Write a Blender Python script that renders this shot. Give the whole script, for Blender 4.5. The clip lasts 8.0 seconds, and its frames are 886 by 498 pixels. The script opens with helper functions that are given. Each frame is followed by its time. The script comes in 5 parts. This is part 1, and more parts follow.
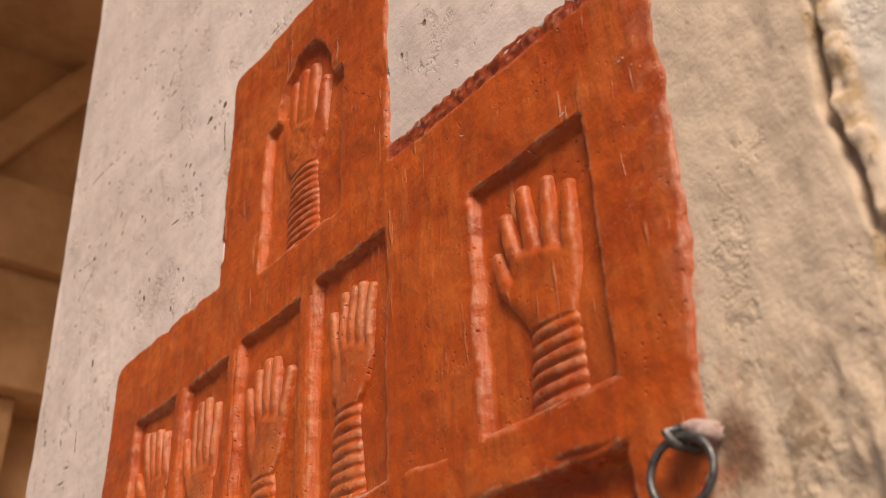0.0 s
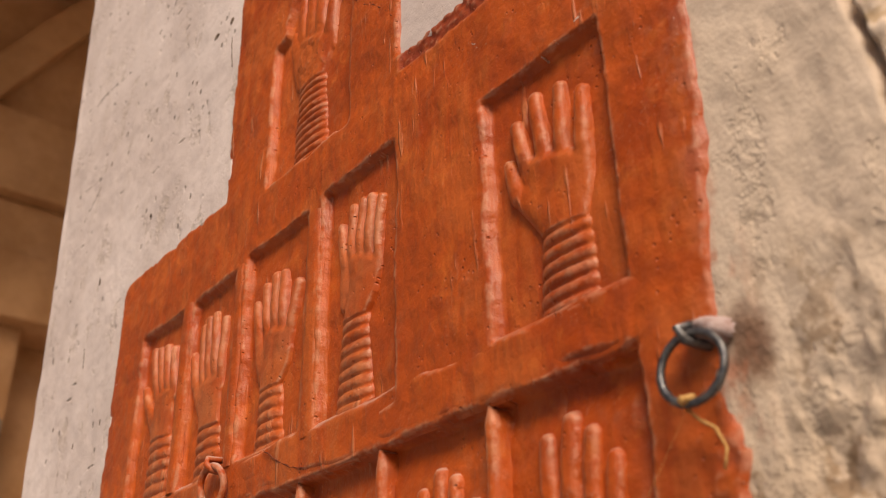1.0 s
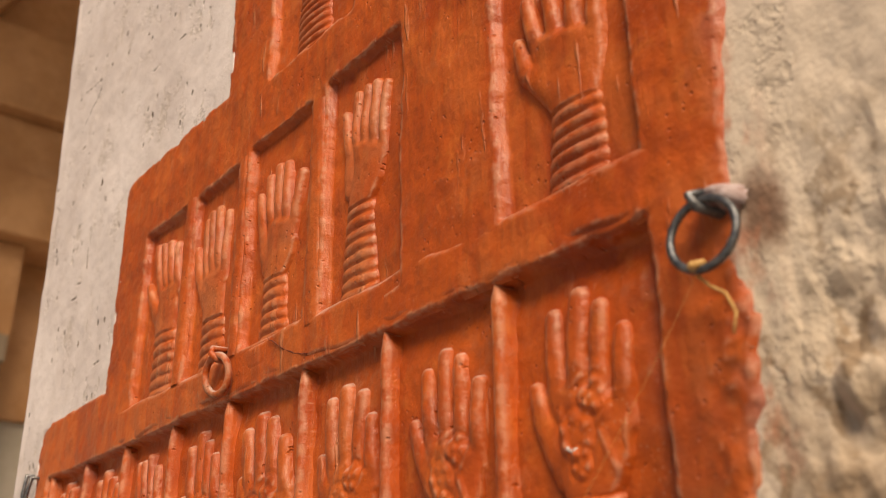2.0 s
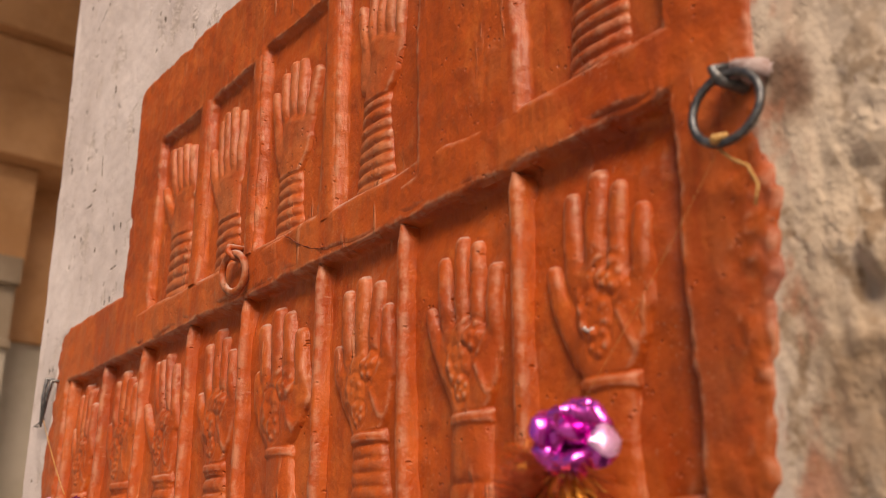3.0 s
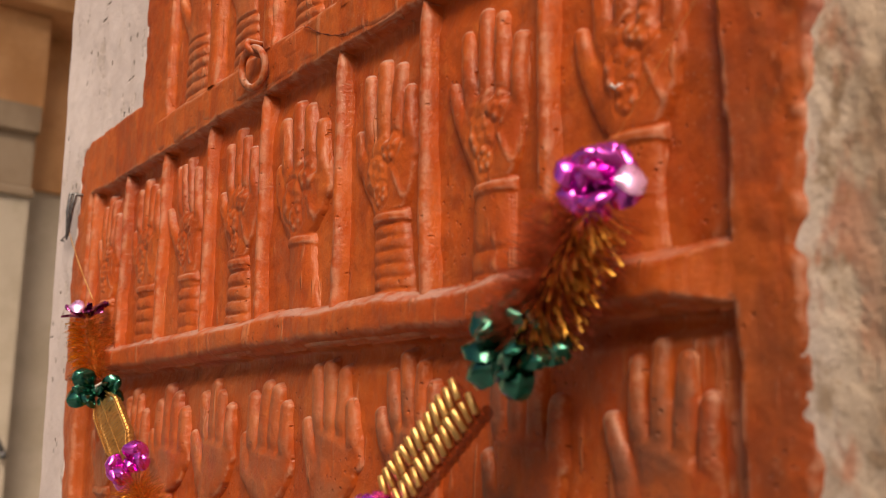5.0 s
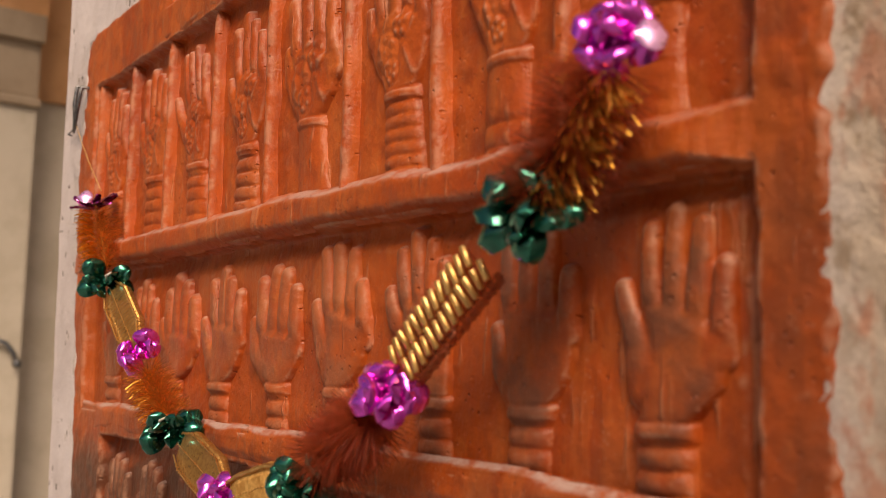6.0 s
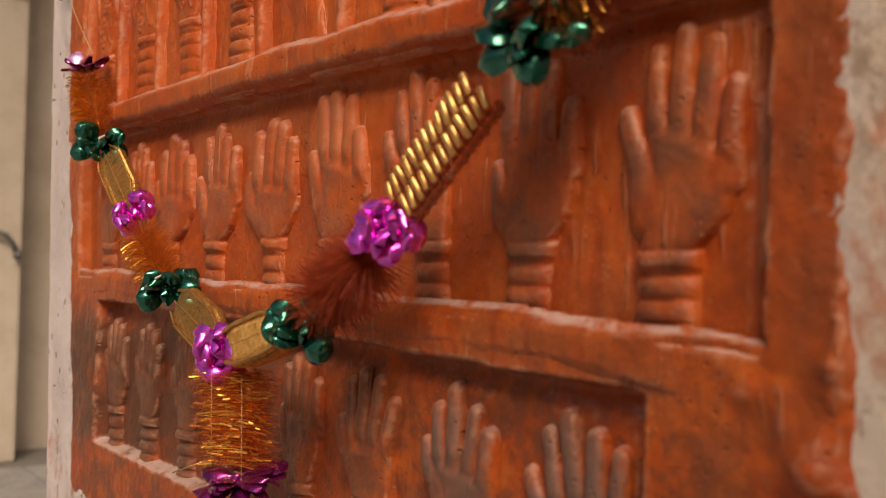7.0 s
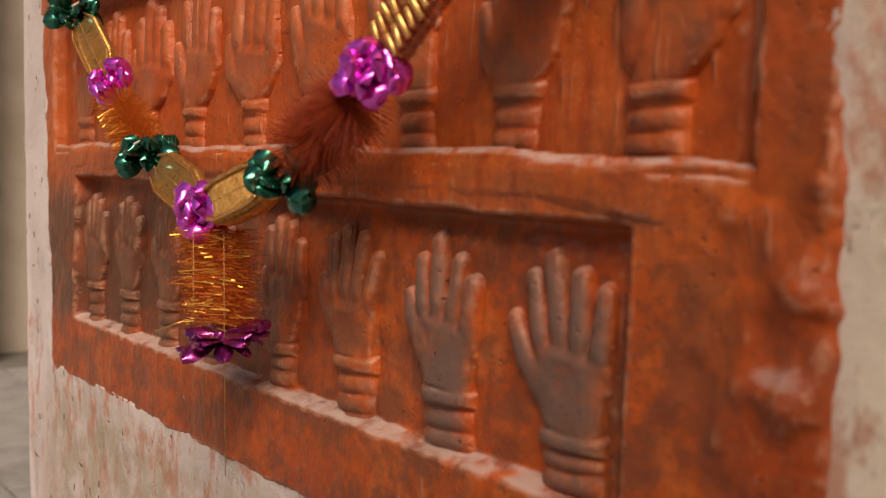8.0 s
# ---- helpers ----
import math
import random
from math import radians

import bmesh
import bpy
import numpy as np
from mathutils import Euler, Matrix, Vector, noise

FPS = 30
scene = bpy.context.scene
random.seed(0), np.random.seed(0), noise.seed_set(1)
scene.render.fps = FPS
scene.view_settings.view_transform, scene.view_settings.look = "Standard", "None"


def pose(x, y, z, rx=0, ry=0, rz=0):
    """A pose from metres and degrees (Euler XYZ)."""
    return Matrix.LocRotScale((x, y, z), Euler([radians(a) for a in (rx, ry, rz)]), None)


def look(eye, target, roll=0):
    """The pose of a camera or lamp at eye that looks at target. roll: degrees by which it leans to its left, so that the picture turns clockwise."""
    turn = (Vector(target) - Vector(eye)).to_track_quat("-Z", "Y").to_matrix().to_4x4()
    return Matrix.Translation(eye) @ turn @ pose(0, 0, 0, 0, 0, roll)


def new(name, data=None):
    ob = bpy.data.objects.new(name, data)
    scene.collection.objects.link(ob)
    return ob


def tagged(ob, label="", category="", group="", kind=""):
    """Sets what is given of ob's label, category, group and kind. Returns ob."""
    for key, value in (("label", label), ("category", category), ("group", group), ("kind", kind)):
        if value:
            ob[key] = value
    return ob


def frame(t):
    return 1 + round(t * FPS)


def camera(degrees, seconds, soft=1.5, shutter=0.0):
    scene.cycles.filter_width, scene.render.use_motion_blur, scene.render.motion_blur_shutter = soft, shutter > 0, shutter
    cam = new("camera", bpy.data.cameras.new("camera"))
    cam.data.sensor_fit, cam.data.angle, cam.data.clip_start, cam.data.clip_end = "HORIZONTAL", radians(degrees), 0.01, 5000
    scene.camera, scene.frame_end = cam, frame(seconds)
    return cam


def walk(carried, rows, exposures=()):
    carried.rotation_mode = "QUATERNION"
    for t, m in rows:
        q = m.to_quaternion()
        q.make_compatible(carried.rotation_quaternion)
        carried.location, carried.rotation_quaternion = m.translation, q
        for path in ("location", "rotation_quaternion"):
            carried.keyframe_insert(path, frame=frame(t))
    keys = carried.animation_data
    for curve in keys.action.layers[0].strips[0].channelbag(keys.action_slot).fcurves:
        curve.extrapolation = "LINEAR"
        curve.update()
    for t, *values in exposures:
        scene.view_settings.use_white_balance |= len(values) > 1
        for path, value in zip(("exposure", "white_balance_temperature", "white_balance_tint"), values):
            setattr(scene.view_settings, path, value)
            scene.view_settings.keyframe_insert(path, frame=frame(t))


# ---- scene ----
cam = camera(48.4, 8.0, soft=1.05)
PATH = [
    (0, (0.394, -0.475, 1.476), (-0.917, 0.628, 2.509), -2.5),
    (0.5, (0.387, -0.473, 1.466), (-0.948, 0.642, 2.453), -2.2),
    (1, (0.377, -0.47, 1.453), (-0.985, 0.662, 2.382), -1.6),
    (1.5, (0.365, -0.462, 1.441), (-1.029, 0.687, 2.3), -1.4),
    (2, (0.356, -0.457, 1.425), (-1.062, 0.709, 2.219), -1.0),
    (3.5, (0.336, -0.45, 1.38), (-1.161, 0.731, 1.983), -0.0),
    (4, (0.33, -0.447, 1.365), (-1.186, 0.741, 1.905), 0.3),
    (4.5, (0.326, -0.444, 1.348), (-1.21, 0.749, 1.814), 0.2),
    (6, (0.309, -0.433, 1.3), (-1.275, 0.765, 1.536), 0.9),
    (6.5, (0.301, -0.428, 1.281), (-1.292, 0.774, 1.414), 1.1),
    (7, (0.294, -0.419, 1.257), (-1.299, 0.79, 1.297), 1.4),
    (7.5, (0.29, -0.421, 1.234), (-1.288, 0.806, 1.181), 1.7),
    (8, (0.287, -0.417, 1.211), (-1.274, 0.826, 1.078), 1.9),
]
EXPOSURES = [(0, -.06, 7300, 14), (0.5, -.1, 7200, 14), (1.2, -.08, 7300, 14), (1.5, .02, 8400, 4), (1.8, .06, 8000, 6), (2.0, .06, 7300, 8), (2.25, -.08, 7300, 14), (3.5, -.12, 7200, 14), (4.0, -.22, 7300, 14), (4.5, -.12, 7300, 14), (6.0, -.14, 7300, 14), (7.0, -.25, 7300, 14), (8.0, -.17, 7100, 14)]
walk(cam, [(t, look(eye, target, roll)) for t, eye, target, roll in PATH], EXPOSURES)

# lens with a wide aperture, focused on the middle of the carved panel
cam.data.dof.use_dof = True
cam.data.dof.focus_distance = 0.98
cam.data.dof.aperture_fstop = 6.8

# ---- daylight ----
world = bpy.data.worlds.new("sky")
scene.world = world
world.use_nodes = True
wn = world.node_tree.nodes
sky = wn.new("ShaderNodeTexSky")
sky.sky_type = "NISHITA"
sky.sun_disc = False
sky.sun_elevation, sky.sun_rotation = radians(40), radians(122)
sky.dust_density = 3.0
world.node_tree.links.new(sky.outputs[0], wn["Background"].inputs[0])
wn["Background"].inputs[1].default_value = 0.078

sun_data = bpy.data.lights.new("sun", "SUN")
sun_data.energy, sun_data.angle, sun_data.color = 3.7, radians(28), (1.0, 0.86, 0.71)
sun = new("sun", sun_data)
sun.matrix_world = look((2.5, -2.0, 4.6), (-0.3, 0, 1.4))


# ---- material helpers ----
class Mat:
    """A node material put together from a few noise layers."""

    def __init__(self, name, rough=0.8, metal=0.0):
        self.m = bpy.data.materials.new(name)
        self.m.use_nodes = True
        self.n, self.l = self.m.node_tree.nodes, self.m.node_tree.links
        self.b = self.n["Principled BSDF"]
        self.b.inputs["Roughness"].default_value = rough
        self.b.inputs["Metallic"].default_value = metal
        self.tc = self.n.new("ShaderNodeTexCoord").outputs["Object"]

    def stretch(self, sx, sy, sz):
        v = self.n.new("ShaderNodeMapping")
        v.inputs["Scale"].default_value = (sx, sy, sz)
        self.l.new(self.tc, v.inputs["Vector"])
        return v.outputs[0]

    def plan(self, sx=1.0, sz=1.0):
        """The place on the wall's plane, x along and z up, as a flat vector."""
        a, b = self.n.new("ShaderNodeSeparateXYZ"), self.n.new("ShaderNodeCombineXYZ")
        self.l.new(self.tc, a.inputs[0])
        self.l.new(self.math("MULTIPLY", a.outputs[0], sx), b.inputs[0])
        self.l.new(self.math("MULTIPLY", a.outputs[2], sz), b.inputs[1])
        return b.outputs[0]

    def noise(self, scale, detail=4.0, rough=0.6, vec=None, dist=0.0):
        t = self.n.new("ShaderNodeTexNoise")
        t.inputs["Scale"].default_value, t.inputs["Detail"].default_value = scale, detail
        t.inputs["Roughness"].default_value, t.inputs["Distortion"].default_value = rough, dist
        self.l.new(vec or self.tc, t.inputs["Vector"])
        return t.outputs["Fac"]

    def voronoi(self, scale, feature="F1", vec=None):
        t = self.n.new("ShaderNodeTexVoronoi")
        t.feature = feature
        t.voronoi_dimensions = "2D"
        t.inputs["Scale"].default_value = scale
        self.l.new(vec or self.plan(), t.inputs["Vector"])
        return t.outputs["Distance"]

    def ramp(self, fac, a, b, lo=0.0, hi=1.0):
        t = self.n.new("ShaderNodeMapRange")
        t.interpolation_type = "SMOOTHSTEP"
        for i, v in zip(("From Min", "From Max", "To Min", "To Max"), (a, b, lo, hi)):
            t.inputs[i].default_value = v
        self.l.new(fac, t.inputs["Value"])
        return t.outputs["Result"]

    def math(self, op, a, b=0.0):
        t = self.n.new("ShaderNodeMath")
        t.operation = op
        for i, v in enumerate((a, b)):
            if isinstance(v, (int, float)):
                t.inputs[i].default_value = v
            else:
                self.l.new(v, t.inputs[i])
        return t.outputs[0]

    def mix(self, fac, a, b):
        t = self.n.new("ShaderNodeMix")
        t.data_type = "RGBA"
        for i, v in ((0, fac), (6, a), (7, b)):
            if isinstance(v, (int, float)):
                t.inputs[i].default_value = v
            elif isinstance(v, tuple):
                t.inputs[i].default_value = (*v, 1)
            else:
                self.l.new(v, t.inputs[i])
        return t.outputs[2]

    def axis(self, i):
        t = self.n.new("ShaderNodeSeparateXYZ")
        self.l.new(self.tc, t.inputs[0])
        return t.outputs[i]

    def up(self):
        g = self.n.new("ShaderNodeNewGeometry")
        t = self.n.new("ShaderNodeSeparateXYZ")
        self.l.new(g.outputs["Normal"], t.inputs[0])
        return t.outputs[2]

    def point(self):
        return self.n.new("ShaderNodeNewGeometry").outputs["Pointiness"]

    def chance(self):
        return self.n.new("ShaderNodeObjectInfo").outputs["Random"]

    def bump(self, fac, dist, strength=1.0):
        t = self.n.new("ShaderNodeBump")
        t.inputs["Distance"].default_value, t.inputs["Strength"].default_value = dist, strength
        self.l.new(fac, t.inputs["Height"])
        old = self.b.inputs["Normal"]
        if old.links:
            self.l.new(old.links[0].from_socket, t.inputs["Normal"])
        self.l.new(t.outputs[0], self.b.inputs["Normal"])
        return self

    def colour(self, c):
        if isinstance(c, tuple):
            self.b.inputs["Base Color"].default_value = (*c, 1)
        else:
            self.l.new(c, self.b.inputs["Base Color"])
        return self

    def gloss(self, r):
        self.l.new(r, self.b.inputs["Roughness"])
        return self


def ochre(name, worn=0.0, front=0.0, back=0.018, bare=(0.125, 0.068, 0.050)):
    """Orange-red lime paint over carved plaster: brushed grain, blotches, dust on the tops, and grey wear on what stands out."""
    m = Mat(name, 0.62)
    m.b.inputs["Specular IOR Level"].default_value = 0.34
    m.b.inputs["Sheen Weight"].default_value, m.b.inputs["Sheen Roughness"].default_value = 0.025, 0.5
    m.b.inputs["Sheen Tint"].default_value = (1.0, 0.86, 0.80, 1)
    big = m.noise(7, 5, 0.65)
    grain = m.noise(55, 5, 0.65, m.stretch(1.0, 1.0, 0.7))
    fine = m.noise(260, 3, 0.7)
    c = m.mix(m.ramp(big, 0.32, 0.68), (0.385, 0.055, 0.006), (0.53, 0.094, 0.009))
    c = m.mix(m.ramp(grain, 0.44, 0.68, 0, 0.50), c, (0.27, 0.045, 0.010))
    c = m.mix(m.ramp(m.noise(30, 5, 0.7), 0.54, 0.70, 0, 0.45), c, (0.62, 0.165, 0.030))
    c = m.mix(m.ramp(fine, 0.60, 0.78, 0, 0.42), c, (0.64, 0.19, 0.045))
    c = m.mix(m.ramp(m.noise(12, 5, 0.7), 0.50, 0.68, 0, 0.36), c, (0.26, 0.050, 0.012))
    # small dents with dirt in them, and scratches of the brush
    dents = m.math("MULTIPLY", m.ramp(m.math("ADD", m.voronoi(95, vec=m.plan(1, 0.8)), m.math("MULTIPLY", m.noise(180, 3), 0.18)), 0.10, 0.22, 1, 0), m.ramp(m.noise(19, 3, 0.6), 0.52, 0.62))
    slant = m.n.new("ShaderNodeMapping")
    slant.inputs["Rotation"].default_value, slant.inputs["Scale"].default_value = (0, 0.7, 0), (1.0, 1.0, 0.10)
    m.l.new(m.tc, slant.inputs["Vector"])
    brush = m.math("MULTIPLY", m.ramp(m.noise(85, 3, 0.6, slant.outputs[0]), 0.60, 0.68), m.ramp(m.noise(10, 3), 0.48, 0.58))
    strokes = m.math("MULTIPLY", m.noise(48, 4, 0.65, m.stretch(1.0, 1.0, 0.13)), m.ramp(m.noise(6, 3), 0.36, 0.60, 0.35, 1.0))
    c = m.mix(m.ramp(strokes, 0.36, 0.56, 0, 0.40), c, (0.60, 0.150, 0.030))
    c = m.mix(m.math("MULTIPLY", dents, 0.26), c, (0.20, 0.038, 0.012))
    c = m.mix(m.math("MULTIPLY", brush, 0.42), c, (0.64, 0.28, 0.14))
    # rubbed patches, where lime shows through as a greyish pink
    rub = m.math("MULTIPLY", m.ramp(m.noise(16, 5, 0.7), 0.50, 0.70), m.ramp(m.noise(90, 3, 0.7), 0.42, 0.66))
    c = m.mix(m.math("MULTIPLY", rub, 0.4), c, (0.44, 0.16, 0.080))
    # the recessed strip along the upper edge is a darker red
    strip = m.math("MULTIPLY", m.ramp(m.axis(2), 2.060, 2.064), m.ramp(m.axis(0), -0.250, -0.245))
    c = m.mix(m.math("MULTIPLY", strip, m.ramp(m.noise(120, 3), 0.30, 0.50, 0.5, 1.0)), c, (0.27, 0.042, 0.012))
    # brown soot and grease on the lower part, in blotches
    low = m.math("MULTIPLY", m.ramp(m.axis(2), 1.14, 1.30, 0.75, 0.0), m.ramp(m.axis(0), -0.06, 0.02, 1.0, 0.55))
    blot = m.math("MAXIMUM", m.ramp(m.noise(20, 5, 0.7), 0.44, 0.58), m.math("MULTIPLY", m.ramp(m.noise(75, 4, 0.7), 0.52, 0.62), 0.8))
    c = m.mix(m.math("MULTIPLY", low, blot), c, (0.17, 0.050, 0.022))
    # the left end of the lowest niche goes nearly black, in patches
    dark_end = m.math("MULTIPLY", m.math("MULTIPLY", m.ramp(m.axis(2), 1.012, 1.035), m.ramp(m.axis(2), 1.16, 1.21, 1, 0)), m.ramp(m.axis(0), -0.62, -0.36, 1.0, 0.0))
    c = m.mix(m.math("MULTIPLY", dark_end, m.ramp(m.noise(24, 5, 0.65), 0.30, 0.56, 0.45, 0.92)), c, (0.105, 0.036, 0.017))
    # the right-hand margin is darker at middle height, in patches
    right_dark = m.math("MULTIPLY", m.ramp(m.axis(0), -0.03, 0.03), m.math("MULTIPLY", m.ramp(m.axis(2), 1.50, 1.66, 1, 0), m.ramp(m.axis(2), 1.18, 1.28)))
    c = m.mix(m.math("MULTIPLY", right_dark, m.ramp(m.noise(15, 5, 0.65, m.stretch(1, 1, 0.6)), 0.36, 0.60, 0.15, 0.7)), c, (0.20, 0.052, 0.018))
    # lime flecks, and chipped edges
    fleck = m.math("MULTIPLY", m.ramp(m.voronoi(120), 0.06, 0.14, 1, 0), m.ramp(m.noise(9, 3), 0.52, 0.62))
    worn_edge = m.math("MULTIPLY", m.ramp(m.point(), 0.506, 0.532), m.ramp(m.noise(60, 4, 0.7), 0.40, 0.60))
    c = m.mix(m.math("MAXIMUM", m.math("MULTIPLY", fleck, 0.3), m.math("MULTIPLY", worn_edge, 0.50 if worn else 0.42)), c, (0.62, 0.33, 0.21))
    # the lime shows through along the crumbling edge
    chalk = m.math("MULTIPLY", m.math("MULTIPLY", m.ramp(m.axis(0), 0.046, 0.068), m.ramp(m.axis(2), 1.42, 1.62, 1, 0.15)), m.ramp(m.noise(38, 4, 0.65), 0.42, 0.56))
    c = m.mix(m.math("MULTIPLY", chalk, 0.65), c, (0.60, 0.37, 0.32))
    if worn:
        proud = m.ramp(m.axis(1), back * 0.80 + front * 0.20, back * 0.30 + front * 0.70)
        patch = m.ramp(m.noise(18, 4, 0.65), 0.34, 0.62, 0.15 + 0.35 * (worn > 0.8), 1.0)
        c = m.mix(m.math("MULTIPLY", m.math("MULTIPLY", proud, patch), worn), c, bare)
    dust = m.math("MULTIPLY", m.ramp(m.up(), 0.50 if worn else 0.36, 0.92 if worn else 0.74), m.ramp(m.noise(32, 5, 0.65), 0.34, 0.56, 0.05, 0.95))
    dust = m.math("MULTIPLY", dust, m.math("SUBTRACT", 1.0, m.math("MULTIPLY", m.ramp(m.axis(2), 1.34, 1.40), m.ramp(m.axis(0), -0.20, -0.10, 0.25, 0.75))))
    c = m.mix(m.math("MULTIPLY", dust, 0.45 if worn else 0.8), c, (0.56, 0.42, 0.37))
    m.colour(c).gloss(m.ramp(big, 0.3, 0.7, 0.36, 0.54))
    m.bump(big, 0.010, 0.3).bump(grain, 0.0034, 0.55).bump(fine, 0.0010, 0.55)
    m.bump(dents, -0.0016, 0.9).bump(brush, 0.0014, 0.8).bump(strokes, 0.0034, 0.6)
    return m.m


def limewash():
    """Old whitewashed plaster: fairly smooth beside the panel, coarse and stained to the right of it."""
    m = Mat("whitewashed_plaster", 0.85)
    x = m.axis(0)
    coarse = m.math("MULTIPLY", m.ramp(x, -0.02, 0.09), m.math("MULTIPLY", m.ramp(m.axis(2), 1.54, 1.80, 1.0, 0.32), m.ramp(m.axis(2), 1.20, 1.38, 0.25, 1.0)))
    big = m.noise(4, 5, 0.6)
    mid = m.noise(26, 5, 0.62)
    fine = m.noise(220, 4, 0.7)
    brushed = m.noise(34, 4, 0.6, m.stretch(1.0, 1.0, 0.3))
    c = m.mix(m.ramp(big, 0.3, 0.7), (0.61, 0.52, 0.50), (0.75, 0.66, 0.645))
    c = m.mix(m.ramp(brushed, 0.50, 0.78, 0, 0.26), c, (0.52, 0.42, 0.36))
    flake = m.math("MULTIPLY", m.ramp(m.noise(15, 6, 0.72, m.stretch(1, 1, 0.6)), 0.55, 0.60), m.ramp(m.noise(70, 4, 0.7), 0.35, 0.60))
    c = m.mix(m.math("MULTIPLY", flake, 0.45), c, (0.47, 0.385, 0.32))
    c = m.mix(m.ramp(fine, 0.52, 0.74, 0, 0.22), c, (0.50, 0.42, 0.37))
    stain = m.math("MULTIPLY", coarse, m.ramp(mid, 0.40, 0.62, 0.5, 1.0))
    c = m.mix(stain, c, (0.50, 0.38, 0.275))
    c = m.mix(m.math("MULTIPLY", m.ramp(x, 0.03, 0.075), 0.74), c, (0.69, 0.555, 0.425))
    c = m.mix(m.math("MULTIPLY", m.ramp(x, 0.03, 0.075), m.ramp(m.axis(2), 1.14, 1.30, 0.9, 0.0)), c, (0.84, 0.73, 0.58))
    spots = m.math("MULTIPLY", m.ramp(m.noise(52, 5, 0.65, m.stretch(1, 1, 0.75)), 0.50, 0.60), m.ramp(m.noise(17, 3, 0.6), 0.38, 0.52))
    hollow = m.math("MULTIPLY", m.ramp(coarse, 0.25, 0.9), spots)
    c = m.mix(m.math("MULTIPLY", hollow, 0.85), c, (0.29, 0.185, 0.105))
    # a broad brown stain between the damp foot and the ring
    belt = m.math("MULTIPLY", m.math("MULTIPLY", m.ramp(m.axis(2), 1.17, 1.29), m.ramp(m.axis(2), 1.50, 1.62, 1, 0)), m.ramp(x, 0.05, 0.09))
    c = m.mix(m.math("MULTIPLY", belt, m.ramp(m.noise(24, 5, 0.65), 0.34, 0.60, 0.35, 0.90)), c, (0.33, 0.222, 0.140))
    # crumbs along the broken edge, and a paler coat past it
    crumbs = m.math("MULTIPLY", m.math("MULTIPLY", m.ramp(x, 0.186, 0.192), m.ramp(x, 0.206, 0.214, 1, 0)), m.ramp(m.noise(50, 3), 0.42, 0.58))
    c = m.mix(m.math("MULTIPLY", crumbs, 0.8), c, (0.42, 0.29, 0.16))
    c = m.mix(m.math("MULTIPLY", m.ramp(x, 0.206, 0.216), 0.85), c, (0.74, 0.70, 0.66))
    # rust and smoke round the iron staple
    rx, rz = m.math("MULTIPLY", m.math("SUBTRACT", x, 0.082), 52.0), m.math("MULTIPLY", m.math("SUBTRACT", m.axis(2), 1.664), 30.0)
    far = m.math("ADD", m.math("ADD", m.math("MULTIPLY", rx, rx), m.math("MULTIPLY", rz, rz)), m.math("MULTIPLY", m.noise(60, 4), 1.1))
    c = m.mix(m.ramp(far, 0.60, 1.7, 0.9, 0), c, (0.20, 0.105, 0.065))
    # damp, dirty plaster low down
    damp = m.math("MULTIPLY", m.math("MULTIPLY", m.ramp(m.axis(2), 0.88, 0.98, 1, 0), m.ramp(x, -1.16, -1.06)), m.ramp(m.noise(22, 5, 0.65), 0.34, 0.60, 0.3, 1.0))
    c = m.mix(m.math("MULTIPLY", damp, 0.8), c, (0.40, 0.325, 0.22))
    # pits and hair cracks
    pits = m.ramp(m.voronoi(34, vec=m.plan(1, 0.62)), 0.05, 0.12, 1, 0)
    pits = m.math("MULTIPLY", pits, m.math("MULTIPLY", m.ramp(m.noise(13, 3, 0.5), 0.52, 0.60), m.ramp(x, 0.0, 0.05, 1, 0.12)))
    lines = m.ramp(m.voronoi(30, vec=m.plan(0.16, 1.0)), 0.03, 0.075, 1, 0)
    lines = m.math("MULTIPLY", lines, m.math("MULTIPLY", m.ramp(m.noise(9, 4, 0.6), 0.56, 0.60), m.ramp(x, 0.0, 0.04, 1, 0)))
    marks = m.math("MAXIMUM", pits, lines)
    c = m.mix(m.math("MULTIPLY", marks, 0.75), c, (0.17, 0.12, 0.085))
    # orange paint dripped and smeared below and beside the panel
    z = m.axis(2)
    low = m.math("MULTIPLY", m.ramp(z, 0.70, 0.95), m.ramp(z, 0.99, 1.02, 1, 0))
    side = m.math("MULTIPLY", m.ramp(x, 0.100, 0.062, 0, 1), m.ramp(x, 0.03, 0.05))
    side = m.math("MULTIPLY", side, m.ramp(z, 1.72, 1.85, 1, 0.2))
    smear = m.math("MULTIPLY", m.math("MAXIMUM", low, side), m.ramp(m.noise(30, 4, 0.7, m.stretch(1, 1, 0.5)), 0.48, 0.62))
    c = m.mix(m.math("MULTIPLY", smear, 0.7), c, (0.50, 0.17, 0.085))
    m.colour(c)
    m.bump(m.math("MULTIPLY", m.noise(60, 4, 0.6, m.stretch(1, 1, 0.55)), coarse), -0.008, 0.8).bump(mid, 0.005, 0.4).bump(brushed, 0.003, 0.3).bump(fine, 0.0007, 0.7).bump(m.math("SUBTRACT", 1.0, marks), 0.004, 0.9).bump(flake, -0.0012, 0.8)
    return m.m


def simple(name, c1, c2, scale, rough, metal=0.0, depth=0.002, split=False):
    m = Mat(name, rough, metal)
    f = m.noise(scale, 5, 0.65)
    c = m.mix(m.ramp(f, 0.35, 0.65), c1, c2)
    if split:
        c = m.mix(m.ramp(m.chance(), 0, 1, 0, 0.5), c, c2)
    m.colour(c).bump(f, depth, 0.6)
    m.gloss(m.ramp(m.noise(scale * 2.3, 3), 0.3, 0.7, rough * 0.8, min(1.0, rough * 1.25)))
    return m.m


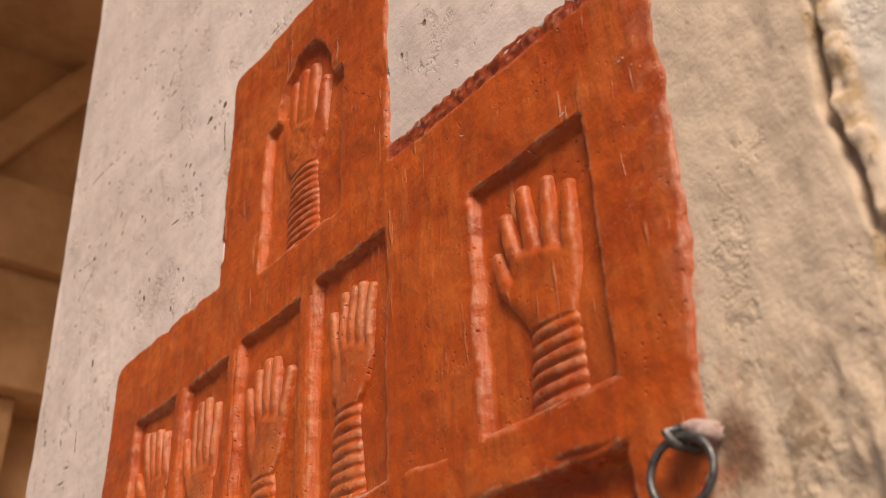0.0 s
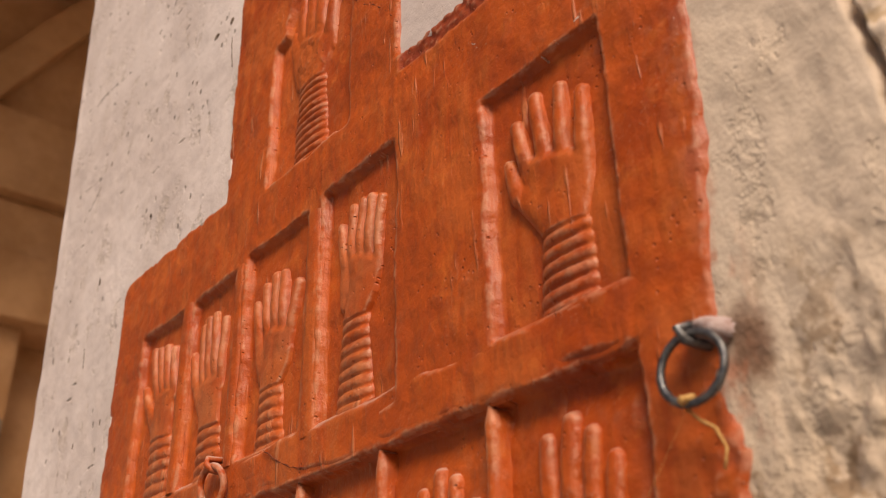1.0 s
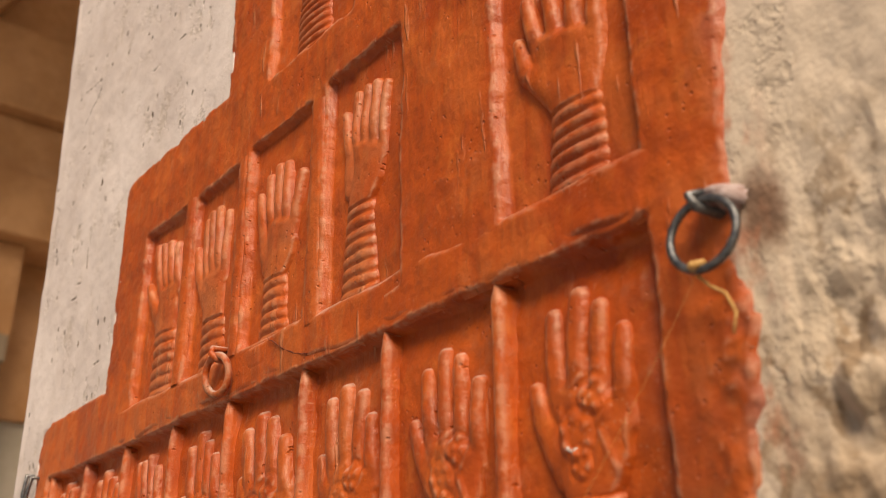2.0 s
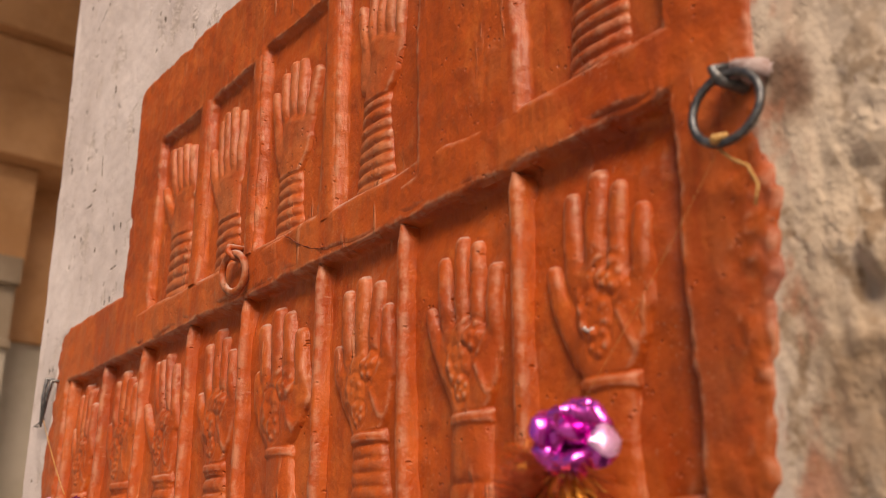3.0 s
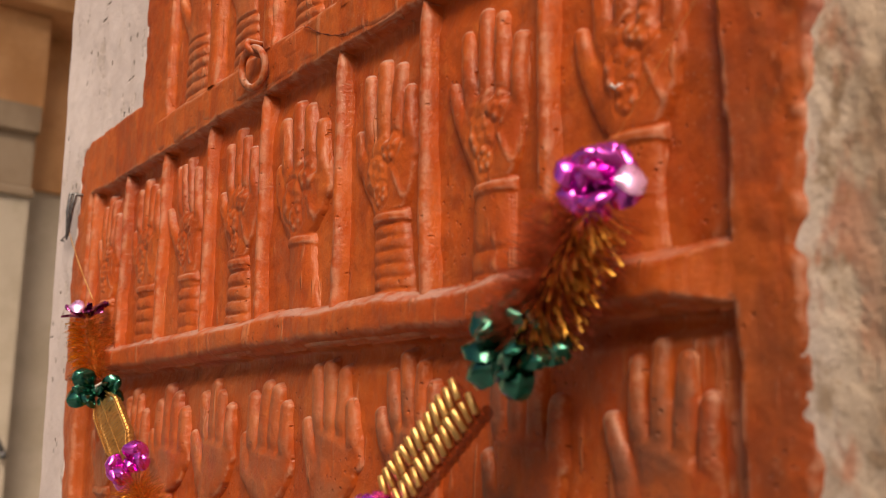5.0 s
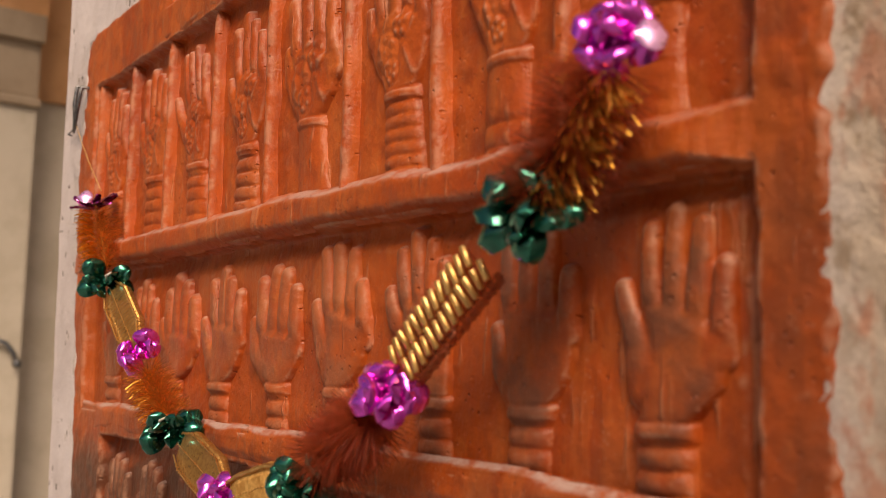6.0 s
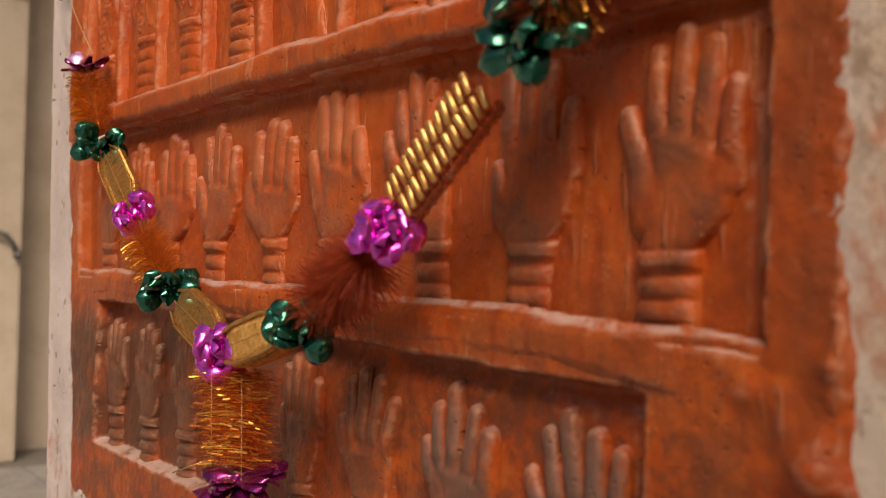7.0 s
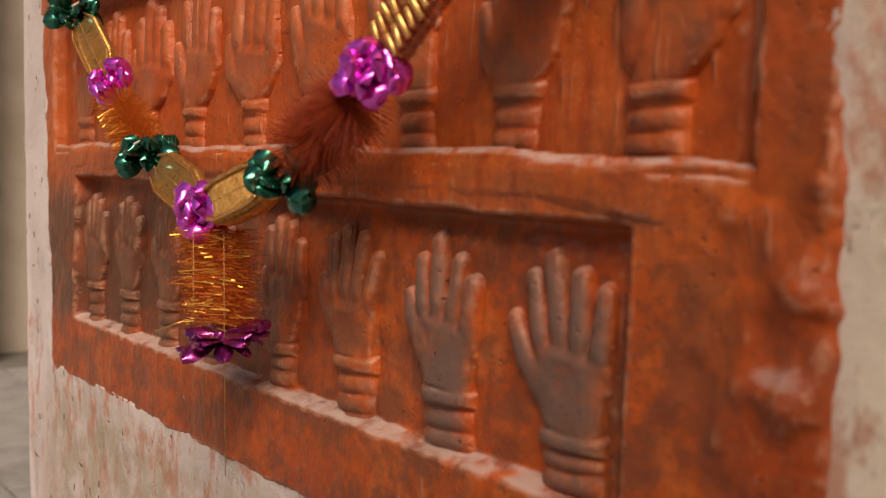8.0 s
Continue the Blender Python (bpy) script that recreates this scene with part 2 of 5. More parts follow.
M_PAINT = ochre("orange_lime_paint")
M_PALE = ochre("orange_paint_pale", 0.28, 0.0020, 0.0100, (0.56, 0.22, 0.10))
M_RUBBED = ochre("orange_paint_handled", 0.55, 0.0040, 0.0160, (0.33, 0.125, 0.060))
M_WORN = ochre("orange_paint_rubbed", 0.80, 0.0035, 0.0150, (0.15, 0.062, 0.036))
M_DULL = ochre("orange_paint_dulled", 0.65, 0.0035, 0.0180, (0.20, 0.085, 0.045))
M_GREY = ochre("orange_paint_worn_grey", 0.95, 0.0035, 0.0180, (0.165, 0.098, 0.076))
M_WALL = limewash()
def coated(mat):
    b = mat.node_tree.nodes["Principled BSDF"]
    b.inputs["Coat Weight"].default_value, b.inputs["Coat Roughness"].default_value = 1.0, 0.08
    return mat


M_IRON = simple("old_iron", (0.085, 0.090, 0.102), (0.20, 0.195, 0.195), 160, 0.42, 0.8, 0.0006)
M_PLASTER = simple("pale_plaster", (0.43, 0.365, 0.285), (0.51, 0.44, 0.36), 3.0, 0.85, 0, 0.01)
M_SAND = simple("brown_sandstone", (0.44, 0.215, 0.090), (0.58, 0.305, 0.14), 2.2, 0.85, 0, 0.02)
M_TAN = simple("tan_sandstone", (0.26, 0.185, 0.125), (0.34, 0.255, 0.18), 2.2, 0.85, 0, 0.02)
M_FLOOR = simple("grey_stone", (0.20, 0.20, 0.205), (0.31, 0.305, 0.30), 5.0, 0.7, 0, 0.006, True)
M_GROUT = simple("dark_joint", (0.13, 0.12, 0.11), (0.18, 0.17, 0.155), 20, 0.9)
M_PURPLE = coated(simple("magenta_foil", (0.66, 0.02, 0.56), (0.90, 0.10, 0.76), 90, 0.20, 0.9, 0.0004, True))
M_SHEEN = coated(simple("magenta_foil_sheen", (0.78, 0.34, 0.70), (0.90, 0.52, 0.84), 90, 0.30, 0.7, 0.0004))
M_PLUM = coated(simple("plum_foil", (0.16, 0.007, 0.10), (0.30, 0.018, 0.20), 90, 0.28, 0.8, 0.0012, True))
M_GREEN = coated(simple("green_foil", (0.002, 0.055, 0.034), (0.006, 0.16, 0.10), 90, 0.20, 0.9, 0.0004, True))
M_GOLD = simple("gold_foil", (0.84, 0.47, 0.14), (0.95, 0.62, 0.25), 130, 0.42, 1.0, 0.0006, True)
M_PLEAT = simple("pleated_gold", (0.55, 0.25, 0.06), (0.80, 0.44, 0.13), 180, 0.38, 0.85, 0.0008)
M_NET = simple("gold_net", (0.48, 0.23, 0.055), (0.70, 0.38, 0.11), 240, 0.36, 0.75, 0.0008)
M_NET.node_tree.nodes["Principled BSDF"].inputs["Alpha"].default_value = 0.55
M_TINSEL = simple("orange_tinsel", (0.55, 0.12, 0.015), (0.80, 0.30, 0.04), 60, 0.34, 0.6, 0.0004)
M_AMBER = simple("amber_tinsel", (0.54, 0.10, 0.014), (0.76, 0.22, 0.035), 60, 0.30, 0.45, 0.0004)
M_BROWN = simple("brown_tinsel", (0.34, 0.052, 0.018), (0.47, 0.085, 0.026), 60, 0.5, 0.1, 0.0004)
for foil, tint in ((M_BROWN, (0.46, 0.080, 0.024)), (M_TINSEL, (0.80, 0.28, 0.05)), (M_AMBER, (0.74, 0.20, 0.035))):
    nodes, links = foil.node_tree.nodes, foil.node_tree.links
    nodes["Principled BSDF"].inputs["Alpha"].default_value = 0.62
    clear = nodes.new("ShaderNodeBsdfTransparent")
    veil = nodes.new("ShaderNodeMixShader")
    thin, both = nodes.new("ShaderNodeBsdfTranslucent"), nodes.new("ShaderNodeMixShader")
    thin.inputs["Color"].default_value, both.inputs[0].default_value = (*tint, 1), 0.42
    links.new(nodes["Principled BSDF"].outputs[0], both.inputs[1])
    links.new(thin.outputs[0], both.inputs[2])
    veil.inputs[0].default_value = 0.40
    links.new(both.outputs[0], veil.inputs[1])
    links.new(clear.outputs[0], veil.inputs[2])
    links.new(veil.outputs[0], nodes["Material Output"].inputs["Surface"])
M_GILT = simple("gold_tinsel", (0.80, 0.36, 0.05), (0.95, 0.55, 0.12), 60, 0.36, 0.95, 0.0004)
M_THREAD = simple("ochre_thread", (0.52, 0.27, 0.08), (0.66, 0.40, 0.15), 300, 0.9)
M_WHITE = simple("white_thread", (0.66, 0.60, 0.52), (0.76, 0.71, 0.64), 300, 0.9)


# ---- geometry helpers ----
def lattice(x, z, size, seed):
    """Smooth value noise in -1 .. 1 on arrays of places; size is the lattice pitch."""
    u, v = np.asarray(x) / size + 311.7, np.asarray(z) / size + 157.3
    i, j = np.floor(u).astype(np.int64), np.floor(v).astype(np.int64)
    a, b = u - i, v - j
    a, b = a * a * (3 - 2 * a), b * b * (3 - 2 * b)

    def corner(p, q):
        s = np.sin(p * 127.1 + q * 311.7 + seed * 74.7) * 43758.5453
        return (s - np.floor(s)) * 2 - 1

    low = corner(i, j) * (1 - a) + corner(i + 1, j) * a
    high = corner(i, j + 1) * (1 - a) + corner(i + 1, j + 1) * a
    return low * (1 - b) + high * b


def step(v, a, b):
    t = np.clip((v - a) / (b - a), 0, 1)
    return t * t * (3 - 2 * t)


def mesh_of(name, verts, quads, material, smooth=True):
    me = bpy.data.meshes.new(name)
    verts, quads = np.asarray(verts, dtype=np.float32), np.asarray(quads, dtype=np.int32)
    me.vertices.add(len(verts))
    me.vertices.foreach_set("co", verts.ravel())
    me.loops.add(quads.size)
    me.loops.foreach_set("vertex_index", quads.ravel())
    me.polygons.add(len(quads))
    me.polygons.foreach_set("loop_start", np.arange(0, quads.size, quads.shape[1], dtype=np.int32))
    me.polygons.foreach_set("use_smooth", np.full(len(quads), smooth))
    me.update(calc_edges=True)
    me.materials.append(material)
    return me


def relief_mesh(name, X, Y, Z, keep, material):
    """A carved surface: a grid of places, of which the cells with a kept corner stay."""
    n, m = X.shape
    ids = np.arange(n * m).reshape(n, m)
    quads = np.stack([ids[:-1, :-1], ids[1:, :-1], ids[1:, 1:], ids[:-1, 1:]], -1).reshape(-1, 4)
    cell = keep[:-1, :-1] | keep[1:, :-1] | keep[1:, 1:] | keep[:-1, 1:]
    quads = quads[cell.ravel()]
    used, inverse = np.unique(quads, return_inverse=True)
    verts = np.stack([X.ravel(), Y.ravel(), Z.ravel()], -1)[used]
    return mesh_of(name, verts, inverse.reshape(-1, 4), material)


def part(name, bm, material, parent, label=""):
    if isinstance(bm, bpy.types.Mesh):
        me = bm
    else:
        me = bpy.data.meshes.new(name)
        bm.to_mesh(me)
        bm.free()
        for p in me.polygons:
            p.use_smooth = True
    if material and not me.materials:
        me.materials.append(material)
    ob = new(name, me)
    ob.parent = parent
    return tagged(ob, label)


def thing(name, label, category, place=(0, 0, 0), group="", kind=""):
    ob = new(name)
    ob.location = place
    return tagged(ob, label, category, group, kind)


def box_into(bm, x0, x1, y0, y1, z0, z1, bevel=0.0):
    r = bmesh.ops.create_cube(bm, size=1.0, matrix=Matrix.LocRotScale(
        ((x0 + x1) / 2, (y0 + y1) / 2, (z0 + z1) / 2), None, (x1 - x0, y1 - y0, z1 - z0)))
    if bevel:
        edges = {e for v in r["verts"] for e in v.link_edges}
        bmesh.ops.bevel(bm, geom=list(edges), offset=bevel, segments=2, affect="EDGES", profile=0.6)
    return bm


def boxed(*a, bevel=0.0):
    return box_into(bmesh.new(), *a, bevel=bevel)


def flat(me):
    for p in me.data.polygons:
        p.use_smooth = False
    return me


def tube(points, radius, sides=8, closed=False, wobble=0.0):
    """A round bar along points."""
    pts = [Vector(p) for p in points]
    n = len(pts)
    rng = random.Random(n)
    verts, quads = [], []
    ref = Vector((0.3, -1.0, 0.2)).normalized()
    for i, p in enumerate(pts):
        a, b = (pts[i - 1], pts[(i + 1) % n]) if closed else (pts[max(i - 1, 0)], pts[min(i + 1, n - 1)])
        t = (b - a).normalized()
        u = t.cross(ref).normalized()
        w = t.cross(u)
        r = (radius[i] if isinstance(radius, (list, tuple)) else radius) * (1 + wobble * rng.uniform(-1, 1))
        for k in range(sides):
            g = 2 * math.pi * k / sides
            verts.append(p + r * (math.cos(g) * u + math.sin(g) * w))
    for i in range(n if closed else n - 1):
        j = (i + 1) % n
        for k in range(sides):
            l = (k + 1) % sides
            quads.append((i * sides + k, i * sides + l, j * sides + l, j * sides + k))
    bm = bmesh.new()
    vs = [bm.verts.new(v) for v in verts]
    for q in quads:
        bm.faces.new([vs[i] for i in q])
    if not closed:
        bm.faces.new(vs[:sides][::-1])
        bm.faces.new(vs[-sides:])
    bmesh.ops.recalc_face_normals(bm, faces=bm.faces)
    return bm


# ---- plan of the carved panel: x along the wall, z up, the frame's face at y = 0 ----
DEPTH = 0.0100
RIGHT = ((0.90, 0.050), (1.10, 0.053), (1.20, 0.050), (1.43, 0.047), (1.49, 0.053), (1.535, 0.061), (1.575, 0.067), (1.605, 0.069), (1.64, 0.067), (1.69, 0.064), (1.72, 0.066), (1.82, 0.077), (1.90, 0.082), (2.5, 0.082))
LEFT = ((0.90, -1.082), (1.25, -1.118), (1.55, -1.155), (1.80, -1.148))


def rounded_in(x, z, x0, x1, z0, z1, r):
    """How far a place lies inside a box with round corners."""
    qx, qz = np.abs(x - (x0 + x1) / 2) - (x1 - x0) / 2 + r, np.abs(z - (z0 + z1) / 2) - (z1 - z0) / 2 + r
    return r - np.hypot(np.maximum(qx, 0), np.maximum(qz, 0)) - np.minimum(np.maximum(qx, qz), 0)


def inside_panel(x, z):
    xr, xl = np.interp(z, *zip(*RIGHT)), np.interp(z, *zip(*LEFT))
    rough = step(x, 0.0, 0.04) * step(1.75 - z, 0, 0.1)
    xr = xr + rough * (0.0022 * lattice(x * 0, z, 0.097, 5) + 0.0018 * lattice(x * 0, z, 0.027, 6) + 0.0016 * lattice(x, z, 0.008, 7))
    d = rounded_in(x, z, xl, xr, 0.943 + 0 * z, 1.776, 0.022)
    d = np.maximum(d, rounded_in(x, z, -0.912 + 0 * z, xr, 1.60, 2.086, 0.022))
    d = np.maximum(d, rounded_in(x, z, -0.614, -0.250, 1.80, 2.418, 0.012))
    return d + 0.0022 * lattice(x, z, 0.035, 1) + 0.0012 * lattice(x, z, 0.009, 2)


# niches: x0, x1, z0, z1, softness of the left, right, lower and upper edge, depth
NICHES = [
    (-0.822, -0.699, 1.735, 1.971, 0.006, 0.004, 0.005, 0.003, 0.0100),
    (-0.676, -0.563, 1.735, 1.969, 0.006, 0.004, 0.005, 0.003, 0.0100),
    (-0.540, -0.411, 1.735, 1.978, 0.006, 0.004, 0.005, 0.003, 0.0100),
    (-0.384, -0.256, 1.723, 1.987, 0.006, 0.005, 0.005, 0.003, 0.0100),
    (-0.136, 0.003, 1.734, 1.960, 0.008, 0.006, 0.005, 0.003, 0.0100),
    (-1.098, 0.004, 1.451, 1.690, 0.008, 0.006, 0.006, 0.003, 0.0130),
    (-1.088, 0.004, 1.228, 1.424, 0.006, 0.007, 0.005, 0.004, 0.0160),
    (-1.000, -0.072, 1.021, 1.197, 0.007, 0.005, 0.007, 0.004, 0.0180),
]


def sink(x):
    """How far the lowest ledge drops towards the right."""
    return np.interp(x, (-0.85, -0.6, -0.35, -0.1, 0.02), (-0.009, -0.005, 0.0, 0.006, 0.011))


def sink_mid(x):
    """The same for the ledge under the middle row."""
    return np.interp(x, (-0.7, -0.55, -0.35, -0.2, 0.02), (0.0, 0.001, 0.006, 0.010, 0.015))


def panel_height(x, z):
    """Height of the slab's carved face over the frame's plane, towards the street."""
    h = 0.0016 * lattice(x, z, 0.055, 11) + 0.0009 * lattice(x, z, 0.017, 12) + 0.0004 * lattice(x, z, 0.006, 13)
    wx = x + 0.0016 * lattice(x, z, 0.03, 14) + 0.0009 * lattice(x, z, 0.009, 23)
    wz = z + 0.0014 * lattice(x, z, 0.035, 15) + 0.0009 * lattice(x, z, 0.008, 24)
    wz = wz + sink(x) * np.exp(-((z - 1.212) / 0.034) ** 4) + sink_mid(x) * np.exp(-((z - 1.432) / 0.036) ** 4)
    cut = np.zeros_like(x)
    for x0, x1, z0, z1, a, b, c, d, sunk in NICHES:
        deep = step(wx, x0, x0 + a) * step(-wx, -x1, -x1 + b) * step(wz, z0, z0 + c) * step(-wz, -z1, -z1 + d)
        cut = np.maximum(cut, deep * sunk)
    # the long niches are cut deeper along the top and beside the right-hand jamb
    for (x0, x1, z0, z1), reach, more in ((NICHES[5][:4], 0.030, 0.0040), (NICHES[6][:4], 0.022, 0.0060), (NICHES[7][:4], 0.018, 0.0060)):
        within = step(wx, x0, x0 + 0.008) * step(-wx, -x1, -x1 + 0.005) * step(wz, z0, z0 + 0.006) * step(-wz, -z1, -z1 + 0.003)
        cut = cut + within * more * np.maximum(step(wz, z1 - reach - 0.010, z1 - reach * 0.4), 0.8 * step(wx, x1 - 0.022, x1 - 0.008))
    # the upper niche, with shoulders and a cusped arch
    w = np.abs(wx + 0.423)
    arch = np.interp(w, (0, 0.022, 0.045, 0.060, 0.061, 0.083, 0.10), (2.344, 2.338, 2.316, 2.285, 2.262, 2.258, 2.20))
    tower = step(wx, -0.510, -0.504) * step(-wx, 0.337, 0.342) * step(wz, 2.052, 2.057) * step(arch - wz, 0, 0.004)
    cut = np.maximum(cut, tower * DEPTH)
    # the recessed strip under the white field
    strip = step(wx, -0.250, -0.244) * step(wz, 2.060, 2.064)
    h = h - cut - strip * (0.0022 + 0.0022 * lattice(x, z, 0.006, 16) + 0.001 * lattice(x, z, 0.0035, 21))
    # plain right-hand margin with worn lumps
    margin = step(x, -0.06, 0.0) * step(1.22 - z, 0, 0.02)
    h = h + margin * (0.0034 * lattice(x, z, 0.04, 17) + 0.0022 * lattice(x, z, 0.014, 18))
    for bx, bz, r, up in ((0.034, 1.166, 0.013, 0.012), (0.036, 1.112, 0.014, 0.013), (0.044, 1.215, 0.012, 0.006), (0.02, 1.072, 0.03, 0.004)):
        h = h + up * np.exp(-((x - bx) / r) ** 2 - ((z - bz) / (r * 1.1)) ** 2)
    edge = step(x, 0.02, 0.05) * step(1.70 - z, 0, 0.06)
    h = h + edge * (0.0018 * lattice(x, z, 0.030, 19) + 0.0016 * lattice(x, z, 0.011, 20) + 0.0012 * lattice(x, z, 0.005, 22))
    return h - 0.9 * np.maximum(0.0035 - inside_panel(x, z), 0)


# ---- large structure ----
def edge_x(z):
    """The plan line of the wall's free end, which leans a little."""
    return np.interp(z, (0.0, 0.73, 0.93, 1.46, 2.09, 2.63, 3.2, 4.6), (-1.16, -1.198, -1.213, -1.242, -1.272, -1.312, -1.37, -1.45))


def plaster_height(x, z):
    """Height of the smooth limewashed face over the plane y = 0."""
    return -0.0018 + 0.0016 * lattice(x, z, 0.12, 32) + 0.0010 * lattice(x, z, 0.035, 33) + 0.0005 * lattice(x, z, 0.012, 34)


def build_wall():
    z = np.concatenate([np.arange(0, 0.86, 0.02), np.arange(0.86, 2.46, 0.005), np.arange(2.46, 4.61, 0.025)])
    back = np.array([-0.60, -0.30, -0.12, -0.05])
    arc = np.array([-0.030, -0.022, -0.015, -0.009, -0.004])
    front = np.concatenate([np.arange(0, 1.27, 0.0045), np.arange(1.27, 1.38, 0.0028), np.arange(1.38, 1.60, 0.0018), np.arange(1.60, 1.62, 0.0045), np.arange(1.62, 3.6, 0.03)])
    s = np.concatenate([back, arc, front])
    S, Z = np.meshgrid(s, z, indexing="ij")
    E = edge_x(Z) + 0.006 * lattice(Z, Z * 0, 0.16, 30) + 0.003 * lattice(Z, Z * 0, 0.04, 31)
    turn = np.clip(-S / 0.03, 0, 1) * math.pi / 2
    X = np.where(S >= 0, E + 0.016 + S, E + 0.016 * (1 - np.sin(turn)))
    Y = np.where(S >= 0, 0.0, 0.016 * (1 - np.cos(turn)) + np.maximum(-S - 0.03, 0))
    face = step(S, -0.01, 0.01)
    coarse = step(X, 0.070, 0.125)
    h = plaster_height(X, Z)
    h = h + coarse * (1 - 0.90 * step(Z, 1.52, 1.72)) * (0.005 * lattice(X, Z * 0.7, 0.06, 35) + 0.006 * lattice(X, Z * 0.7, 0.019, 36) + 0.005 * lattice(X, Z * 0.8, 0.009, 37) - 0.007 * step(lattice(X, Z * 0.8, 0.013, 43), 0.30, 0.62))
    # the broken edge of the plaster coat, and the older coat behind it
    bx = 0.191 + 0.004 * lattice(X * 0, Z, 0.06, 38) + 0.0025 * lattice(X * 0, Z, 0.017, 39)
    swell = 0.0020 * np.exp(-((X - bx + 0.016) / 0.018) ** 2)
    gap = -0.022 * np.exp(-((X - bx) / 0.0022) ** 2) * step(lattice(X * 0, Z, 0.05, 41), -0.55, -0.1)
    crumb = (0.006 + 0.007 * lattice(X, Z, 0.013, 40) + 0.003 * lattice(X, Z, 0.006, 42)) * step(X, bx + 0.001, bx + 0.004) * step(bx + 0.021 - X, 0, 0.010)
    h = h + swell + gap + crumb - 0.006 * step(X, bx, bx + 0.003)
    d = inside_panel(X, Z)
    h = h - 0.05 * step(d, 0.010, 0.020)
    Y = Y - h * face
    me = relief_mesh("wall_north", X, Y, Z, np.ones_like(X, bool), M_WALL)
    ob = new("wall_north", me)
    tagged(ob, "whitewashed old plaster wall, pitted and stained beside the carved panel", "wall", kind="structure")
    core = part("wall_core", boxed(-1.14, 2.36, 0.06, 0.6, 0.0, 4.6), M_WALL, ob)
    flat(core)
    return ob


wall = build_wall()


def build_floor():
    ground = new("ground", boxed_mesh("ground", (-60, 60, -60, 60, -0.3, -0.012), M_GROUT))
    tagged(ground, "grey stone paving with dark joints, reaching far off", "ground", kind="structure")
    rng = random.Random(3)
    me = bpy.data.meshes.new("paving_slab")
    bm = boxed(-0.295, 0.295, -0.295, 0.295, -0.03, 0.0, bevel=0.006)
    bm.to_mesh(me)
    bm.free()
    me.materials.append(M_FLOOR)
    for i in range(-11, 5):
        for j in range(-8, 8):
            if i * 0.6 > -1.3 and j >= 0 or i * 0.6 < -6.1:
                continue
            ob = new("paving_slab", me)
            ob.parent = ground
            ob.location = (i * 0.6 + 0.3, j * 0.6 + 0.3, rng.uniform(-0.003, 0.001))
            ob.rotation_euler = (0, 0, rng.choice((0, math.pi / 2, math.pi)))


def boxed_mesh(name, dims, material):
    me = bpy.data.meshes.new(name)
    bm = boxed(*dims)
    bm.to_mesh(me)
    bm.free()
    me.materials.append(material)
    return me


build_floor()


def build_passage():
    """The far side of the gateway passage beyond the wall's free end: pale plaster below, brown sandstone courses under a roof."""
    X = -6.2
    far = new("wall_west", boxed_mesh("wall_west", (X - 0.9, X - 0.4, -5.0, 5.0, -0.02, 8.0), M_PLASTER))
    tagged(far, "pale plastered wall across the passage, in soft shade", "wall", kind="structure")
    flat(part("upper_wall", boxed(X - 0.88, X - 0.35, -4.9, 4.9, 3.05, 8.0), M_SAND, far, "brown sandstone upper wall"))
    flat(part("upper_pier", boxed(X - 0.44, X + 0.004, -4.0, 1.213, 2.96, 3.40, bevel=0.02), M_TAN, far, "tan sandstone upper pier"))
    flat(part("pier", boxed(X - 0.45, X, -4.0, 1.21, -0.01, 3.40, bevel=0.02), M_PLASTER, far, "pale plaster pier with two thin mouldings"))
    for z0, z1, out in ((2.90, 2.955, 0.045), (3.32, 3.50, 0.07)):
        flat(part("moulding", boxed(X - 0.1, X + out, -4.0, 1.22, z0, z1, bevel=0.012), M_TAN, far))
    flat(part("stone_course", boxed(X - 0.42, X, -4.0, 1.25, 3.5, 4.16, bevel=0.02), M_SAND, far, "brown sandstone course"))
    for z0, z1, out, y1 in ((4.16, 4.62, 0.16, 1.9), (4.62, 5.05, 0.10, 1.9), (5.05, 5.70, 0.22, 2.2), (5.70, 8.0, 0.12, 2.4)):
        flat(part("stone_course", boxed(X - 0.42, X + out, -4.0, y1, z0, z1, bevel=0.02), M_SAND, far, "brown sandstone course"))
    # a raking rib of the vault above
    rib = boxed(-0.10, 0.10, -0.9, 2.0, -0.12, 0.12, bevel=0.02)
    bmesh.ops.transform(rib, matrix=pose(X + 0.22, 0.5, 5.55, 58), verts=rib.verts)
    flat(part("vault_rib", rib, M_SAND, far, "raking sandstone rib"))
    roof = new("ceiling", boxed_mesh("ceiling", (X - 0.9, -2.6, -5.0, 5.0, 6.9, 7.3), M_SAND))
    tagged(roof, "brown sandstone roof over the gateway passage", "ceiling", kind="structure")
    east = new("wall_east", boxed_mesh("wall_east", (X - 0.9, 2.36, 4.6, 5.0, -0.02, 8.0), M_PLASTER))
    tagged(east, "pale plaster end wall of the passage", "wall", kind="structure")
    hook = thing("iron_hook", "dark iron hook fixed in the pale plaster pier", "hook", (X, 1.08, 1.40))
    part("shank", tube([(0.0, -0.20, 0.02), (0.04, -0.05, 0.02), (0.05, 0.02, 0.0), (0.05, 0.07, -0.06), (0.045, 0.09, -0.12)], 0.016, 8), M_IRON, hook)
    part("knob", tube([(0.045, 0.09, -0.10), (0.045, 0.095, -0.13), (0.045, 0.095, -0.15)], [0.02, 0.028, 0.016], 8), M_IRON, hook)


build_passage()


